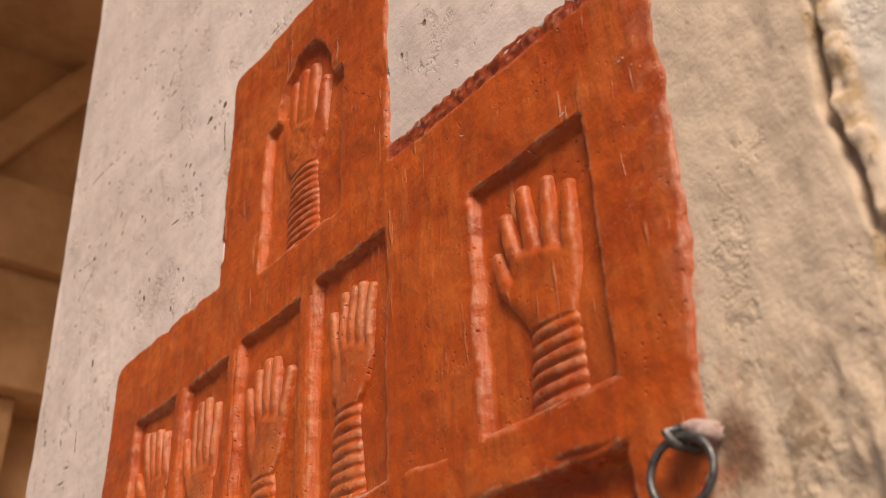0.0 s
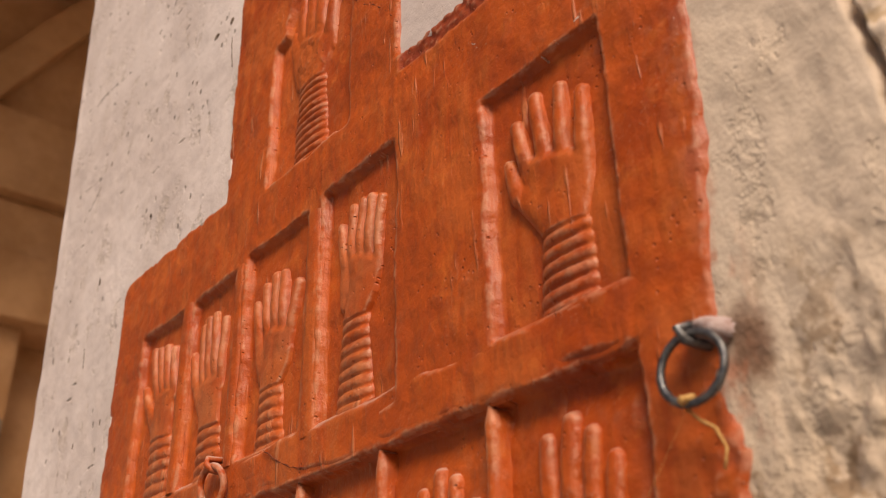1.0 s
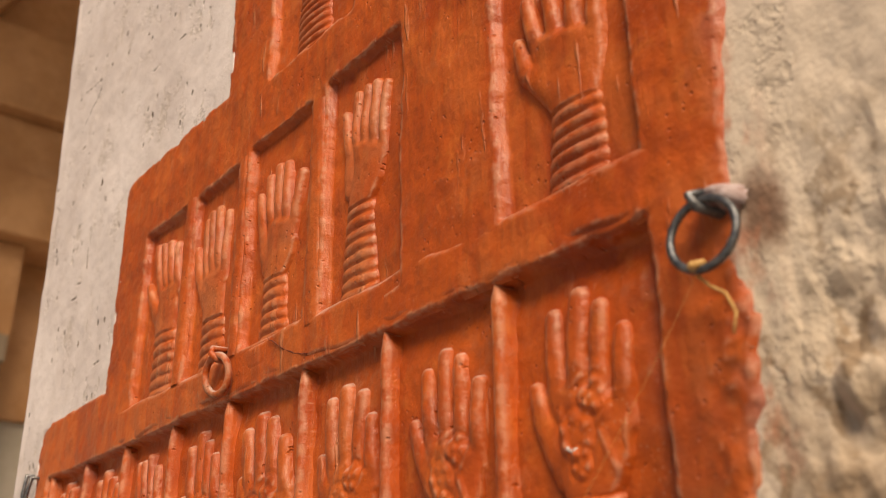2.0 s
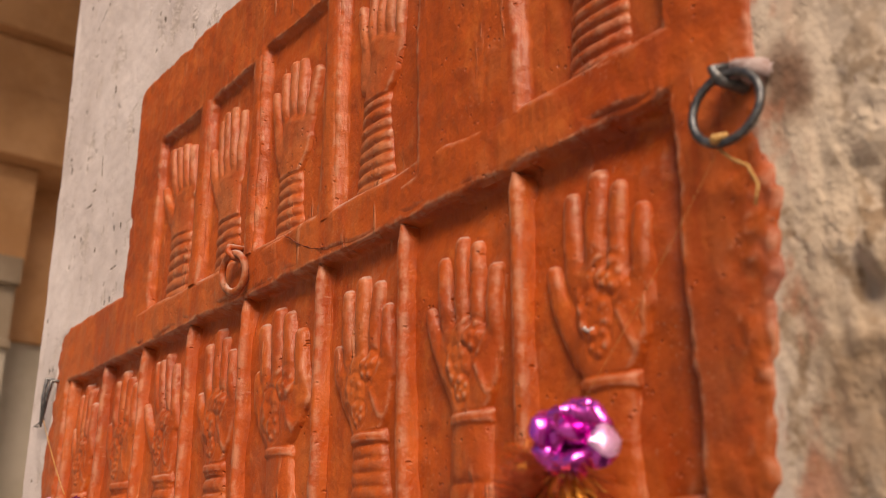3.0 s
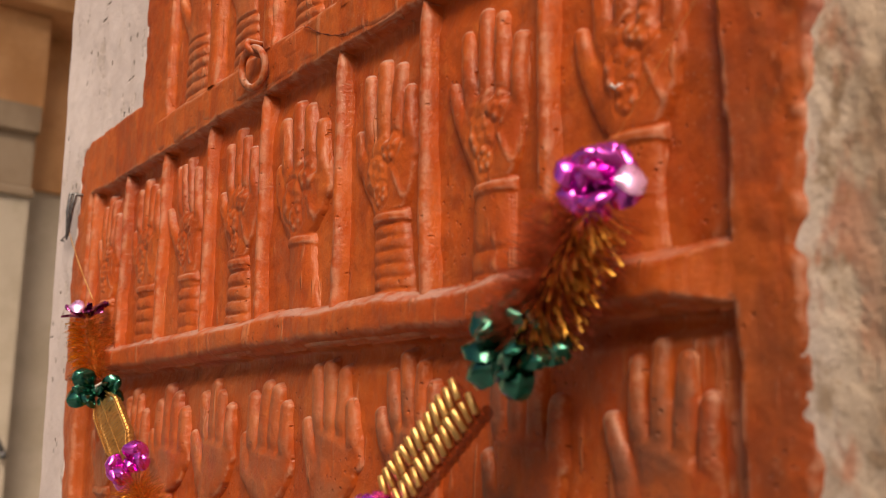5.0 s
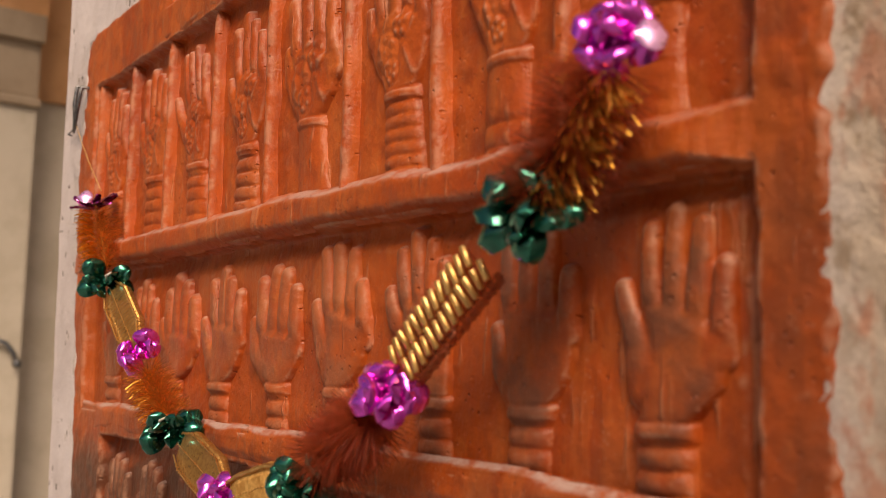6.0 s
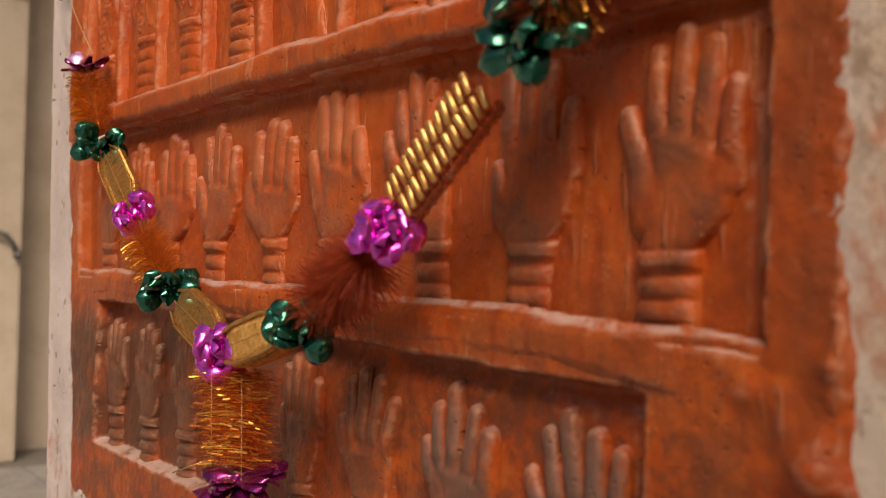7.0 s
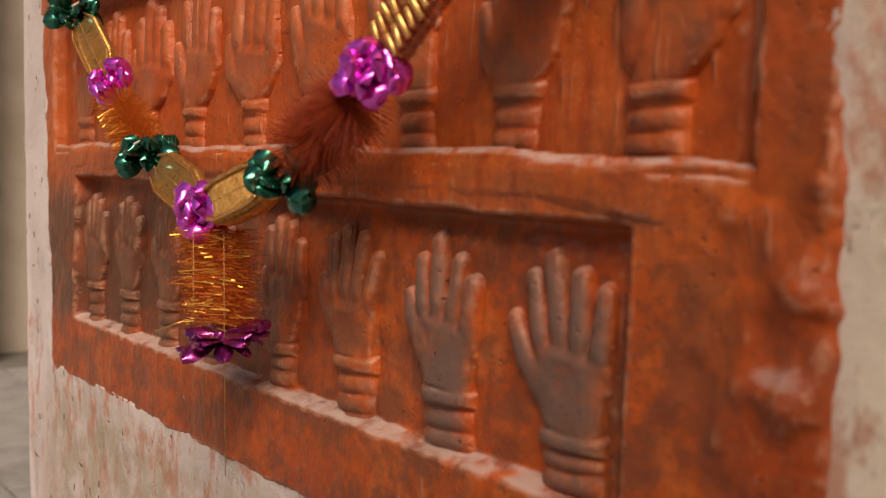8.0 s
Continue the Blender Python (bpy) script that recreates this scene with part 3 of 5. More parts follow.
def build_shade_pier():
    """An added plain pier, out of view further along, that shades the wall's lower right."""
    me = boxed_mesh("wall_shade_pier", (1.10, 2.36, -1.7, -0.02, -0.02, 2.20), M_WALL)
    tagged(new("wall_shade_pier", me), "added plain pier out of view that shades the wall's lower right", "wall", kind="structure")


build_shade_pier()

# ---- the carved panel ----
panel = thing("carved_panel", "orange-red painted stepped panel of carved palms in a white wall", "relief panel", (0, 0, 0))


def build_slab():
    x, z = np.arange(-1.172, 0.108, 0.0026), np.arange(0.928, 2.434, 0.0026)
    X, Z = np.meshgrid(x, z, indexing="ij")
    H = panel_height(X, Z)
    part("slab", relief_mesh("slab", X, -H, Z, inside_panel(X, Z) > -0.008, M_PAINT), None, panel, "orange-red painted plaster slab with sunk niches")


build_slab()


def carve(name, x0, x1, z0, z1, fn, material, label="", back=DEPTH, pitch=0.0017, tilt=0.0):
    """A relief that stands up from the plane y = back; fn gives its height from arrays of x and z."""
    X, Z = np.meshgrid(np.arange(x0, x1, pitch), np.arange(z0, z1, pitch), indexing="ij")
    H = fn(X, Z)
    H = H + (H > 0.002) * (0.0006 * lattice(X, Z, 0.016, 51) + 0.00022 * lattice(X, Z, 0.006, 52))
    Y = back - np.maximum(H, -0.004)
    return part(name, relief_mesh(name, X, Y, Z, H > -0.0035, material), None, panel, label)


def bar(x, z0, z1, width, high, point, seed):
    """An upright divider with a rounded face and, if point > 0, a pointed head."""
    def fn(X, Z):
        cx = x + 0.002 * lattice(X * 0, Z, 0.07, seed)
        half = width / 2 * (1 + 0.10 * lattice(X * 0, Z, 0.045, seed + 1))
        if point:
            half = half * np.clip((z1 - Z) / point, 0.0, 1.0) ** 0.42
        q = np.abs(X - cx) / np.maximum(half, 1e-4)
        top = high * (1 - 0.15 * step(Z, z1 - 0.02, z1)) if point else high
        return np.where(q < 1, top * (1 - q ** 3.2), -(q - 1) * 0.02) - 0.05 * np.maximum(Z - z1, 0)
    return fn


def ledge(x0, x1, z0, z1, out, seed, drop=None, fade=0.07, power=5):
    """A rounded horizontal band that stands proud of the slab."""
    def fn(X, Z):
        mid = (z0 + z1) / 2 - (drop(X) if drop else 0.0) + 0.0025 * lattice(X, Z * 0, 0.09, seed)
        half = (z1 - z0) / 2 * (1 + 0.14 * lattice(X, Z * 0, 0.05, seed + 1))
        q = np.abs(Z - mid) / half
        end = np.minimum(X - x0, x1 - X)
        h = np.where(q < 1, out * (1 - q ** power), -(q - 1) * 0.02)
        return np.minimum(h, out * 1.2 * step(end, -0.004, fade) - 0.0015) + 0.0016 * lattice(X, Z, 0.028, seed + 2) * (q < 0.9)
    return fn


for k, (lx, w) in enumerate(((-1.080, 0.0110), (-0.951, 0.0120), (-0.821, 0.0130), (-0.689, 0.0135), (-0.559, 0.0145), (-0.411, 0.0155), (-0.281, 0.0165), (-0.144, 0.0180))):
    carve("divider", lx - w * 1.5, lx + w * 1.5, 1.446, 1.690, bar(lx, 1.446, 1.690, w, 0.0130, 0.016, 60 + 3 * k), M_PAINT, back=0.0135)
for lx, w, z0 in ((-0.6875, 0.022, 1.735), (-0.5515, 0.020, 1.735), (-0.3975, 0.024, 1.728)):
    carve("divider", lx - w * 0.7, lx + w * 0.7, z0, 1.972, bar(lx, z0, 1.972, w, 0.0030, 0.0, 90 + int(-100 * lx)), M_PAINT, back=0.0005)
carve("ledge", -1.150, 0.040, 1.392, 1.466, ledge(-1.145, 0.020, 1.424, 1.456, 0.0100, 101, sink_mid), M_PAINT, "rounded painted ledge with dust on top", back=0.001)
carve("ledge", -1.110, 0.030, 1.166, 1.252, ledge(-1.105, 0.018, 1.203, 1.233, 0.0040, 111, sink, 0.16, 2), M_PAINT, "rounded painted ledge with dust on top", back=0.001)
carve("ledge", -0.900, 0.050, 1.688, 1.740, ledge(-0.895, 0.045, 1.694, 1.736, 0.0030, 121), M_PAINT, back=0.001)


def palm_height(tips, knuckle, thumb, wrist, foot, style, seed):
    """Height of a carved raised palm. tips: the four fingertips; knuckle: x of the first and the last finger's root, height of the webs and
    how far they drop to the last; thumb: tip and height of its fork; wrist: both sides and height; foot: both sides and height of the arm's end."""
    rng = random.Random(seed)
    k0, k1, zk, drop = knuckle
    tx, tz, zf = thumb
    w0, w1, zw = wrist
    f0, f1, zb = foot
    tall = style.get("high", 0.0150)
    pitch = (k1 - k0) / 3
    fat = style.get("fat", 0.43) * pitch
    roots = [(k0 + pitch * k, zk - drop * (k / 3) ** 1.5) for k in range(4)]
    segs = []
    for k, ((bx, bz), (px, pz)) in enumerate(zip(roots, tips)):
        r = fat * (1.0, 1.08, 1.04, 0.98)[k] * rng.uniform(0.94, 1.06)
        down = 0.016 + 0.004 * rng.random()
        lx, lz = px - bx, pz - bz
        segs.append((bx - lx * 0.25, bz - down, px, pz - r * 0.7, r * 1.02, r * style.get("taper", 0.80), 0.88, 0.62))
    # the thumb: its ball on the palm, then the free length
    mx, mz = tx + (k0 - tx) * 0.42 + 0.002, zf
    hx, hz = w0 + (w1 - w0) * 0.16, zw + (zf - zw) * 0.35
    r = fat * style.get("thumb", 1.0)
    segs.append((hx, hz, mx, mz - 0.002, r * 1.7, r * 1.15, 0.80, 0.75))
    segs.append((mx, mz - 0.004, tx + r * 0.3, tz - r * 0.6, r * 1.15, r * 0.75, 0.82, 0.9))
    lo, hi = k0 - pitch * 0.50, k1 + pitch * 0.46
    top = zk + 0.002

    def fn(X, Z):
        xx = X + 0.0009 * lattice(X, Z, 0.03, seed) + 0.0004 * lattice(X, Z, 0.009, seed + 3)
        zz = Z + 0.0008 * lattice(X, Z, 0.018, seed + 7)
        total = np.full_like(X, 0.0)
        outside = np.full_like(X, 1.0)
        for x0, z0, x1, z1, r0, r1, k, start in segs:
            dx, dz = x1 - x0, z1 - z0
            t = np.clip(((xx - x0) * dx + (zz - z0) * dz) / (dx * dx + dz * dz), 0, 1)
            r = r0 + (r1 - r0) * t
            q = np.hypot(xx - x0 - dx * t, zz - z0 - dz * t) / r
            rise = start + (1 - start) * step(t, 0.0, 0.42) - 0.16 * t ** 3
            total += np.where(q < 1, tall * k * rise * np.maximum(1 - q ** 2.6, 0) ** 0.55, 0.0) ** 6
            outside = np.minimum(outside, (q - 1) * r)
        # palm: as broad as the fingers at the webs, drawn in to the wrist
        v = np.clip((zz - zw) / (top - zw), -0.15, 1.1)
        ease = np.interp(v, (-0.15, 0.0, 0.10, 0.25, 0.45, 0.70, 1.1), (0.0, 0.0, 0.22, 0.58, 0.86, 1.0, 1.0))
        ease = ease ** style.get("square", 1.0)
        left, right = w0 + (lo - w0) * ease, w1 + (hi - w1) * np.interp(v, (-0.15, 0.0, 0.10, 0.25, 0.45, 0.70, 1.1), (0.0, 0.0, 0.30, 0.70, 0.95, 1.04, 1.0)) ** style.get("square", 1.0)
        half, px = (right - left) / 2, (right + left) / 2
        fall = top - drop * np.clip((xx - k0) / (k1 - k0), 0, 1) ** 1.5 - zz
        inner = np.minimum(half - np.abs(xx - px), np.minimum(zz - zw + 0.003, fall))
        across = np.clip(np.abs(xx - px) / np.maximum(half, 1e-4), 0, 1)
        body = tall * 0.90 * (1 - across ** 3.0) ** 0.6 * step(inner, -0.0005, 0.004) * (0.40 + 0.60 * step(fall, 0.0, 0.014))
        body = body * (1 - style.get("hollow", 0.10) * np.exp(-((xx - px) / (0.5 * half)) ** 2 - ((v - 0.5) / 0.22) ** 2))
        total += body ** 6
        outside = np.minimum(outside, -inner)
        # forearm and bangles
        rings, tilt = style.get("rings", 6), style.get("tilt", 0.12)
        f = (zw - (zz + tilt * (xx - (w0 + w1) / 2))) / (zw - zb)
        fc = np.clip(f, 0, 1)
        ax, aw = (w0 + w1 + (f0 + f1 - w0 - w1) * fc) / 2, (w1 - w0 + (f1 - f0 - w1 + w0) * fc) / 2
        wave = np.abs(np.sin(math.pi * np.clip(f, 0, 1.2) * rings + 0.5 * lattice(X * 0, Z, 0.03, seed + 5))) ** 0.6
        gain = style.get("groove", 0.40) * step(f, style.get("from", 0.0) - 0.02, style.get("from", 0.0))
        bulge = 1 + 0.10 * gain * (wave - 0.6)
        q = np.abs(xx - ax) / (aw * bulge)
        arm = np.where(q < 1, tall * 0.92 * np.maximum(1 - q ** 2.4, 0) ** 0.6 * (1 - gain + gain * wave), 0.0) * step(f, -0.05, 0.03)
        total += arm ** 6
        outside = np.minimum(outside, np.maximum(np.abs(xx - ax) - aw, np.maximum(zz - zw, zb - 0.006 - zz)))
        cuff = style.get("cuff", 0.0)
        if cuff:
            g = np.abs(zz - (zw - cuff * 0.5) + tilt * 0.5 * (xx - ax)) / (cuff * 0.55)
            p = np.abs(xx - ax) / (aw * 1.08)
            total += np.where((g < 1) & (p < 1), tall * 1.05 * np.maximum(1 - g ** 4, 0) ** 0.6 * np.maximum(1 - p ** 3, 0) ** 0.6, 0.0) ** 6
            outside = np.minimum(outside, np.maximum((g - 1) * cuff, (p - 1) * aw))
        h = total ** (1 / 6)
        # flowers, leaves and stalks modelled on the palm
        bloom = style.get("bloom", 0.0)
        if bloom:
            wide, long = hi - lo, zk - zw
            on = step(h, 0.3 * tall, 0.6 * tall)
            add = np.zeros_like(h)
            for ou, ov, size, n in ((0.34 + rng.uniform(-0.05, 0.05), 0.48, 0.135, 6), (0.60 + rng.uniform(-0.04, 0.04), 0.78, 0.105, 5), (0.42, 0.20 + rng.uniform(0, 0.06), 0.085, 5)):
                fx, fz, turn = lo + wide * ou, zw + long * ov, rng.uniform(0, 1)
                for a in range(n):
                    ox, oz = fx + size * wide * math.cos(a * 2 * math.pi / n + turn), fz + size * wide * 1.1 * math.sin(a * 2 * math.pi / n + turn)
                    add = add + np.exp(-((xx - ox) ** 2 + (zz - oz) ** 2) / (size * wide * 0.42) ** 2)
                add = add + 0.9 * np.exp(-((xx - fx) ** 2 + (zz - fz) ** 2) / (size * wide * 0.40) ** 2)
                add = add - 0.5 * np.exp(-((np.hypot(xx - fx, (zz - fz) * 0.9) - size * wide * 1.65) / (0.022 * wide)) ** 2)
            for ou, ov, du, dv in ((0.20, 0.70, 0.06, -0.30), (0.66, 0.46, 0.14, -0.30), (0.70, 0.60, 0.10, 0.16), (0.46, 0.96, -0.10, -0.06)):
                x0, z0, dx, dz = lo + wide * ou, zw + long * ov, wide * du, long * dv
                t = np.clip(((xx - x0) * dx + (zz - z0) * dz) / (dx * dx + dz * dz), 0, 1)
                add = add + 0.9 * np.exp(-(np.hypot(xx - x0 - dx * t, zz - z0 - dz * t) / (0.038 * wide)) ** 2)
            h = h + bloom * on * add
        return np.where(h > 0.0004, h, -np.maximum(outside, 0.0) * 1.6 - 0.0002)
    return fn


def palm(tips, knuckle, thumb, wrist, foot, style, seed, material, label, back=DEPTH):
    fn = palm_height(tips, knuckle, thumb, wrist, foot, style, seed)
    xs = [x for x, _ in tips] + [thumb[0], *knuckle[:2], *wrist[:2], *foot[:2]]
    carve("carved_palm", min(xs) - 0.016, max(xs) + 0.018, foot[2] - 0.006, max(z for _, z in tips) + 0.010, fn, material, label, back + 0.0008, 0.0014)


def likeness(cx, wide, zw, zt, zb, arm):
    """Joints of a palm whose fingers are mostly out of sight, after its neighbours."""
    L = zt - zw
    tips = tuple((cx + wide * u, zw + L * v) for u, v in ((-0.30, 0.93), (-0.06, 1.0), (0.15, 0.94), (0.34, 0.80)))
    return (tips, (cx - wide * 0.24, cx + wide * 0.34, zw + L * 0.55, L * 0.09), (cx - wide * 0.52, zw + L * 0.62, zw + L * 0.40),
            (cx - wide * 0.26, cx + wide * 0.26, zw), (cx - arm / 2, cx + arm / 2, zb))


# top row and the row beneath it: long forearms full of bangles
BANGLES = dict(fat=0.55, rings=7, tilt=0.0, groove=0.45, high=0.0100, hollow=0.05)
palm(((-0.453, 2.309), (-0.432, 2.315), (-0.412, 2.310), (-0.385, 2.275)), (-0.452, -0.392, 2.241, 0.027), (-0.473, 2.261, 2.226), (-0.456, -0.398, 2.159), (-0.462, -0.391, 2.050), dict(BANGLES, fat=0.62, rings=11, tilt=0.0, bloom=0.0008), 1, M_PAINT, "carved palm with many bangles under a cusped arch")
SLIM = "slender carved palm with a stack of bangles, paint rubbed pale"
palm(((-0.792, 1.949), (-0.773, 1.945), (-0.755, 1.942), (-0.733, 1.933)), (-0.770, -0.724, 1.881, 0.000), (-0.813, 1.900, 1.869), (-0.778, -0.721, 1.816), (-0.782, -0.710, 1.732), dict(BANGLES, rings=6), 2, M_PALE, SLIM)
palm(((-0.650, 1.933), (-0.638, 1.940), (-0.622, 1.941), (-0.596, 1.926)), (-0.643, -0.598, 1.859, 0.000), (-0.676, 1.904, 1.863), (-0.646, -0.592, 1.797), (-0.648, -0.585, 1.732), dict(BANGLES, rings=5), 3, M_PALE, SLIM)
palm(((-0.502, 1.931), (-0.482, 1.937), (-0.465, 1.934), (-0.436, 1.912)), (-0.496, -0.448, 1.875, 0.011), (-0.524, 1.916, 1.865), (-0.507, -0.461, 1.802), (-0.511, -0.452, 1.732), dict(BANGLES, rings=6), 4, M_PALE, SLIM)
palm(((-0.334, 1.954), (-0.317, 1.954), (-0.303, 1.952), (-0.287, 1.944)), (-0.335, -0.293, 1.898, 0.015), (-0.358, 1.939, 1.893), (-0.352, -0.307, 1.826), (-0.361, -0.302, 1.722), dict(BANGLES, rings=9), 5, M_PALE, SLIM)
palm(((-0.098, 1.920), (-0.076, 1.937), (-0.048, 1.931), (-0.026, 1.916)), (-0.090, -0.031, 1.880, 0.019), (-0.113, 1.888, 1.855), (-0.081, -0.029, 1.803), (-0.088, -0.028, 1.734), dict(BANGLES, fat=0.46, rings=6, high=0.0108, groove=0.5, tilt=-0.02), 6, M_PAINT, "broad carved palm with six thick bangles in its own niche")

# middle row: flowers on the palms, cuffs at the wrists
FLOWER = dict(fat=0.52, bloom=0.0017, cuff=0.010, rings=5, tilt=0.04, groove=0.22, high=0.0105)
BLOOM = "carved palm with a flower on it and a cuffed wrist between dividers"
palm(*likeness(-1.020, 0.080, 1.528, 1.675, 1.436, 0.054), dict(FLOWER, rings=4), 20, M_PAINT, BLOOM, 0.0130)
palm(((-0.911, 1.662), (-0.890, 1.671), (-0.869, 1.660), (-0.852, 1.650)), (-0.907, -0.848, 1.606, 0.005), (-0.928, 1.609, 1.579), (-0.902, -0.848, 1.529), (-0.910, -0.835, 1.436), dict(FLOWER, rings=6, groove=0.30, **{"from": 0.10}), 21, M_PAINT, BLOOM, 0.0130)
palm(((-0.785, 1.664), (-0.772, 1.664), (-0.755, 1.669), (-0.733, 1.653)), (-0.774, -0.727, 1.604, 0.007), (-0.813, 1.616, 1.586), (-0.772, -0.723, 1.527), (-0.770, -0.711, 1.436), dict(FLOWER, rings=6, groove=0.28, **{"from": 0.10}), 22, M_PAINT, BLOOM, 0.0130)
palm(((-0.649, 1.659), (-0.624, 1.670), (-0.608, 1.659), (-0.591, 1.643)), (-0.641, -0.587, 1.605, 0.008), (-0.665, 1.607, 1.585), (-0.638, -0.595, 1.526), (-0.650, -0.592, 1.436), dict(FLOWER, rings=6, groove=0.45, **{"from": 0.15}), 23, M_PAINT, BLOOM, 0.0130)
palm(((-0.523, 1.655), (-0.499, 1.666), (-0.476, 1.658), (-0.453, 1.636)), (-0.514, -0.446, 1.603, 0.017), (-0.534, 1.608, 1.576), (-0.507, -0.464, 1.527), (-0.505, -0.442, 1.436), dict(FLOWER, rings=4, groove=0.14, **{"from": 0.70}), 24, M_PAINT, BLOOM, 0.0130)
palm(((-0.372, 1.653), (-0.348, 1.661), (-0.325, 1.651), (-0.310, 1.628)), (-0.366, -0.309, 1.593, 0.005), (-0.387, 1.605, 1.577), (-0.360, -0.314, 1.523), (-0.360, -0.302, 1.436), dict(FLOWER, rings=8, groove=0.25, **{"from": 0.10}), 25, M_PAINT, BLOOM, 0.0130)
palm(((-0.234, 1.648), (-0.212, 1.659), (-0.194, 1.650), (-0.174, 1.628)), (-0.229, -0.177, 1.593, 0.013), (-0.253, 1.609, 1.582), (-0.227, -0.182, 1.521), (-0.232, -0.181, 1.436), dict(FLOWER, rings=5, groove=0.24, **{"from": 0.50}), 26, M_PAINT, BLOOM, 0.0130)
palm(((-0.094, 1.656), (-0.070, 1.666), (-0.052, 1.653), (-0.034, 1.632)), (-0.094, -0.037, 1.606, 0.022), (-0.117, 1.608, 1.579), (-0.094, -0.049, 1.525), (-0.099, -0.049, 1.436), dict(FLOWER, rings=4, groove=0.12, **{"from": 0.50}), 27, M_PAINT, BLOOM, 0.0130)

# lower long niche: plain palms with ringed wrists, rubbed dark
PLAIN = dict(square=0.9, fat=0.58, cuff=0.011, rings=4, tilt=0.0, groove=0.42, high=0.0112)
RINGED = "plain carved palm with ringed wrist, orange paint rubbed dark"
for k, (cx, zt) in enumerate(((-0.996, 1.398), (-0.886, 1.402))):
    palm(*likeness(cx, 0.084, 1.281, zt, 1.221, 0.050), PLAIN, 40 + k, M_RUBBED, RINGED, 0.0160)
palm(((-0.813, 1.387), (-0.787, 1.403), (-0.765, 1.394), (-0.744, 1.375)), (-0.809, -0.740, 1.338, 0.005), (-0.835, 1.352, 1.322), (-0.814, -0.771, 1.280), (-0.812, -0.768, 1.221), PLAIN, 42, M_RUBBED, RINGED, 0.0160)
palm(((-0.689, 1.391), (-0.661, 1.403), (-0.646, 1.391), (-0.625, 1.377)), (-0.681, -0.626, 1.345, 0.005), (-0.715, 1.350, 1.318), (-0.692, -0.649, 1.280), (-0.689, -0.645, 1.221), PLAIN, 43, M_RUBBED, RINGED, 0.0160)
palm(((-0.574, 1.386), (-0.544, 1.395), (-0.525, 1.391), (-0.507, 1.375)), (-0.571, -0.507, 1.336, 0.006), (-0.592, 1.346, 1.310), (-0.561, -0.518, 1.282), (-0.560, -0.516, 1.221), PLAIN, 44, M_RUBBED, RINGED, 0.0160)
palm(((-0.451, 1.405), (-0.430, 1.407), (-0.405, 1.400), (-0.392, 1.373)), (-0.445, -0.388, 1.353, 0.017), (-0.471, 1.358, 1.328), (-0.449, -0.412, 1.281), (-0.448, -0.409, 1.221), PLAIN, 45, M_RUBBED, RINGED, 0.0160)
palm(((-0.333, 1.394), (-0.313, 1.407), (-0.292, 1.398), (-0.278, 1.383)), (-0.325, -0.275, 1.354, 0.009), (-0.353, 1.364, 1.337), (-0.309, -0.269, 1.277), (-0.308, -0.266, 1.216), dict(PLAIN, fat=0.55, high=0.0118), 46, M_WORN, RINGED, 0.0160)
palm(((-0.203, 1.394), (-0.184, 1.399), (-0.165, 1.392), (-0.146, 1.367)), (-0.201, -0.147, 1.347, 0.009), (-0.219, 1.331, 1.301), (-0.203, -0.160, 1.276), (-0.208, -0.164, 1.216), dict(PLAIN, fat=0.55, high=0.0118), 47, M_WORN, RINGED, 0.0160)
palm(((-0.077, 1.388), (-0.057, 1.397), (-0.038, 1.388), (-0.024, 1.364)), (-0.076, -0.026, 1.344, 0.020), (-0.102, 1.354, 1.325), (-0.090, -0.047, 1.271), (-0.093, -0.049, 1.216), dict(PLAIN, fat=0.55, high=0.0118), 48, M_WORN, RINGED, 0.0160)

# lowest niche: spread fingers, worn grey
OPEN = dict(fat=0.60, cuff=0.012, rings=4, tilt=-0.06, groove=0.42, high=0.0125, taper=0.78, square=0.7)
DULL = "carved open palm in dulled orange-brown paint, with ringed wrist"
for k, cx in enumerate((-0.956, -0.844, -0.730, -0.614)):
    palm(*likeness(cx, 0.080, 1.075, 1.184, 1.017, 0.050), OPEN, 60 + k, M_DULL, DULL, 0.0180)
palm(((-0.503, 1.169), (-0.486, 1.179), (-0.468, 1.175), (-0.451, 1.161)), (-0.497, -0.452, 1.132, 0.000), (-0.513, 1.132, 1.107), (-0.500, -0.461, 1.066), (-0.499, -0.458, 1.012), OPEN, 64, M_DULL, DULL, 0.0180)
palm(((-0.394, 1.169), (-0.375, 1.178), (-0.353, 1.173), (-0.334, 1.158)), (-0.391, -0.344, 1.119, 0.000), (-0.413, 1.135, 1.111), (-0.391, -0.338, 1.072), (-0.386, -0.334, 1.012), OPEN, 65, M_DULL, DULL, 0.0180)
palm(((-0.276, 1.162), (-0.257, 1.177), (-0.235, 1.164), (-0.221, 1.150)), (-0.272, -0.224, 1.124, 0.008), (-0.293, 1.135, 1.112), (-0.273, -0.218, 1.068), (-0.270, -0.216, 1.012), OPEN, 66, M_GREY, "carved open palm worn down to grey-brown, with ringed wrist", 0.0180)
palm(((-0.160, 1.160), (-0.144, 1.173), (-0.121, 1.165), (-0.101, 1.156)), (-0.150, -0.103, 1.119, 0.005), (-0.180, 1.132, 1.107), (-0.150, -0.099, 1.063), (-0.149, -0.096, 1.012), OPEN, 67, M_GREY, "carved open palm worn down to grey-brown, with ringed wrist", 0.0180)

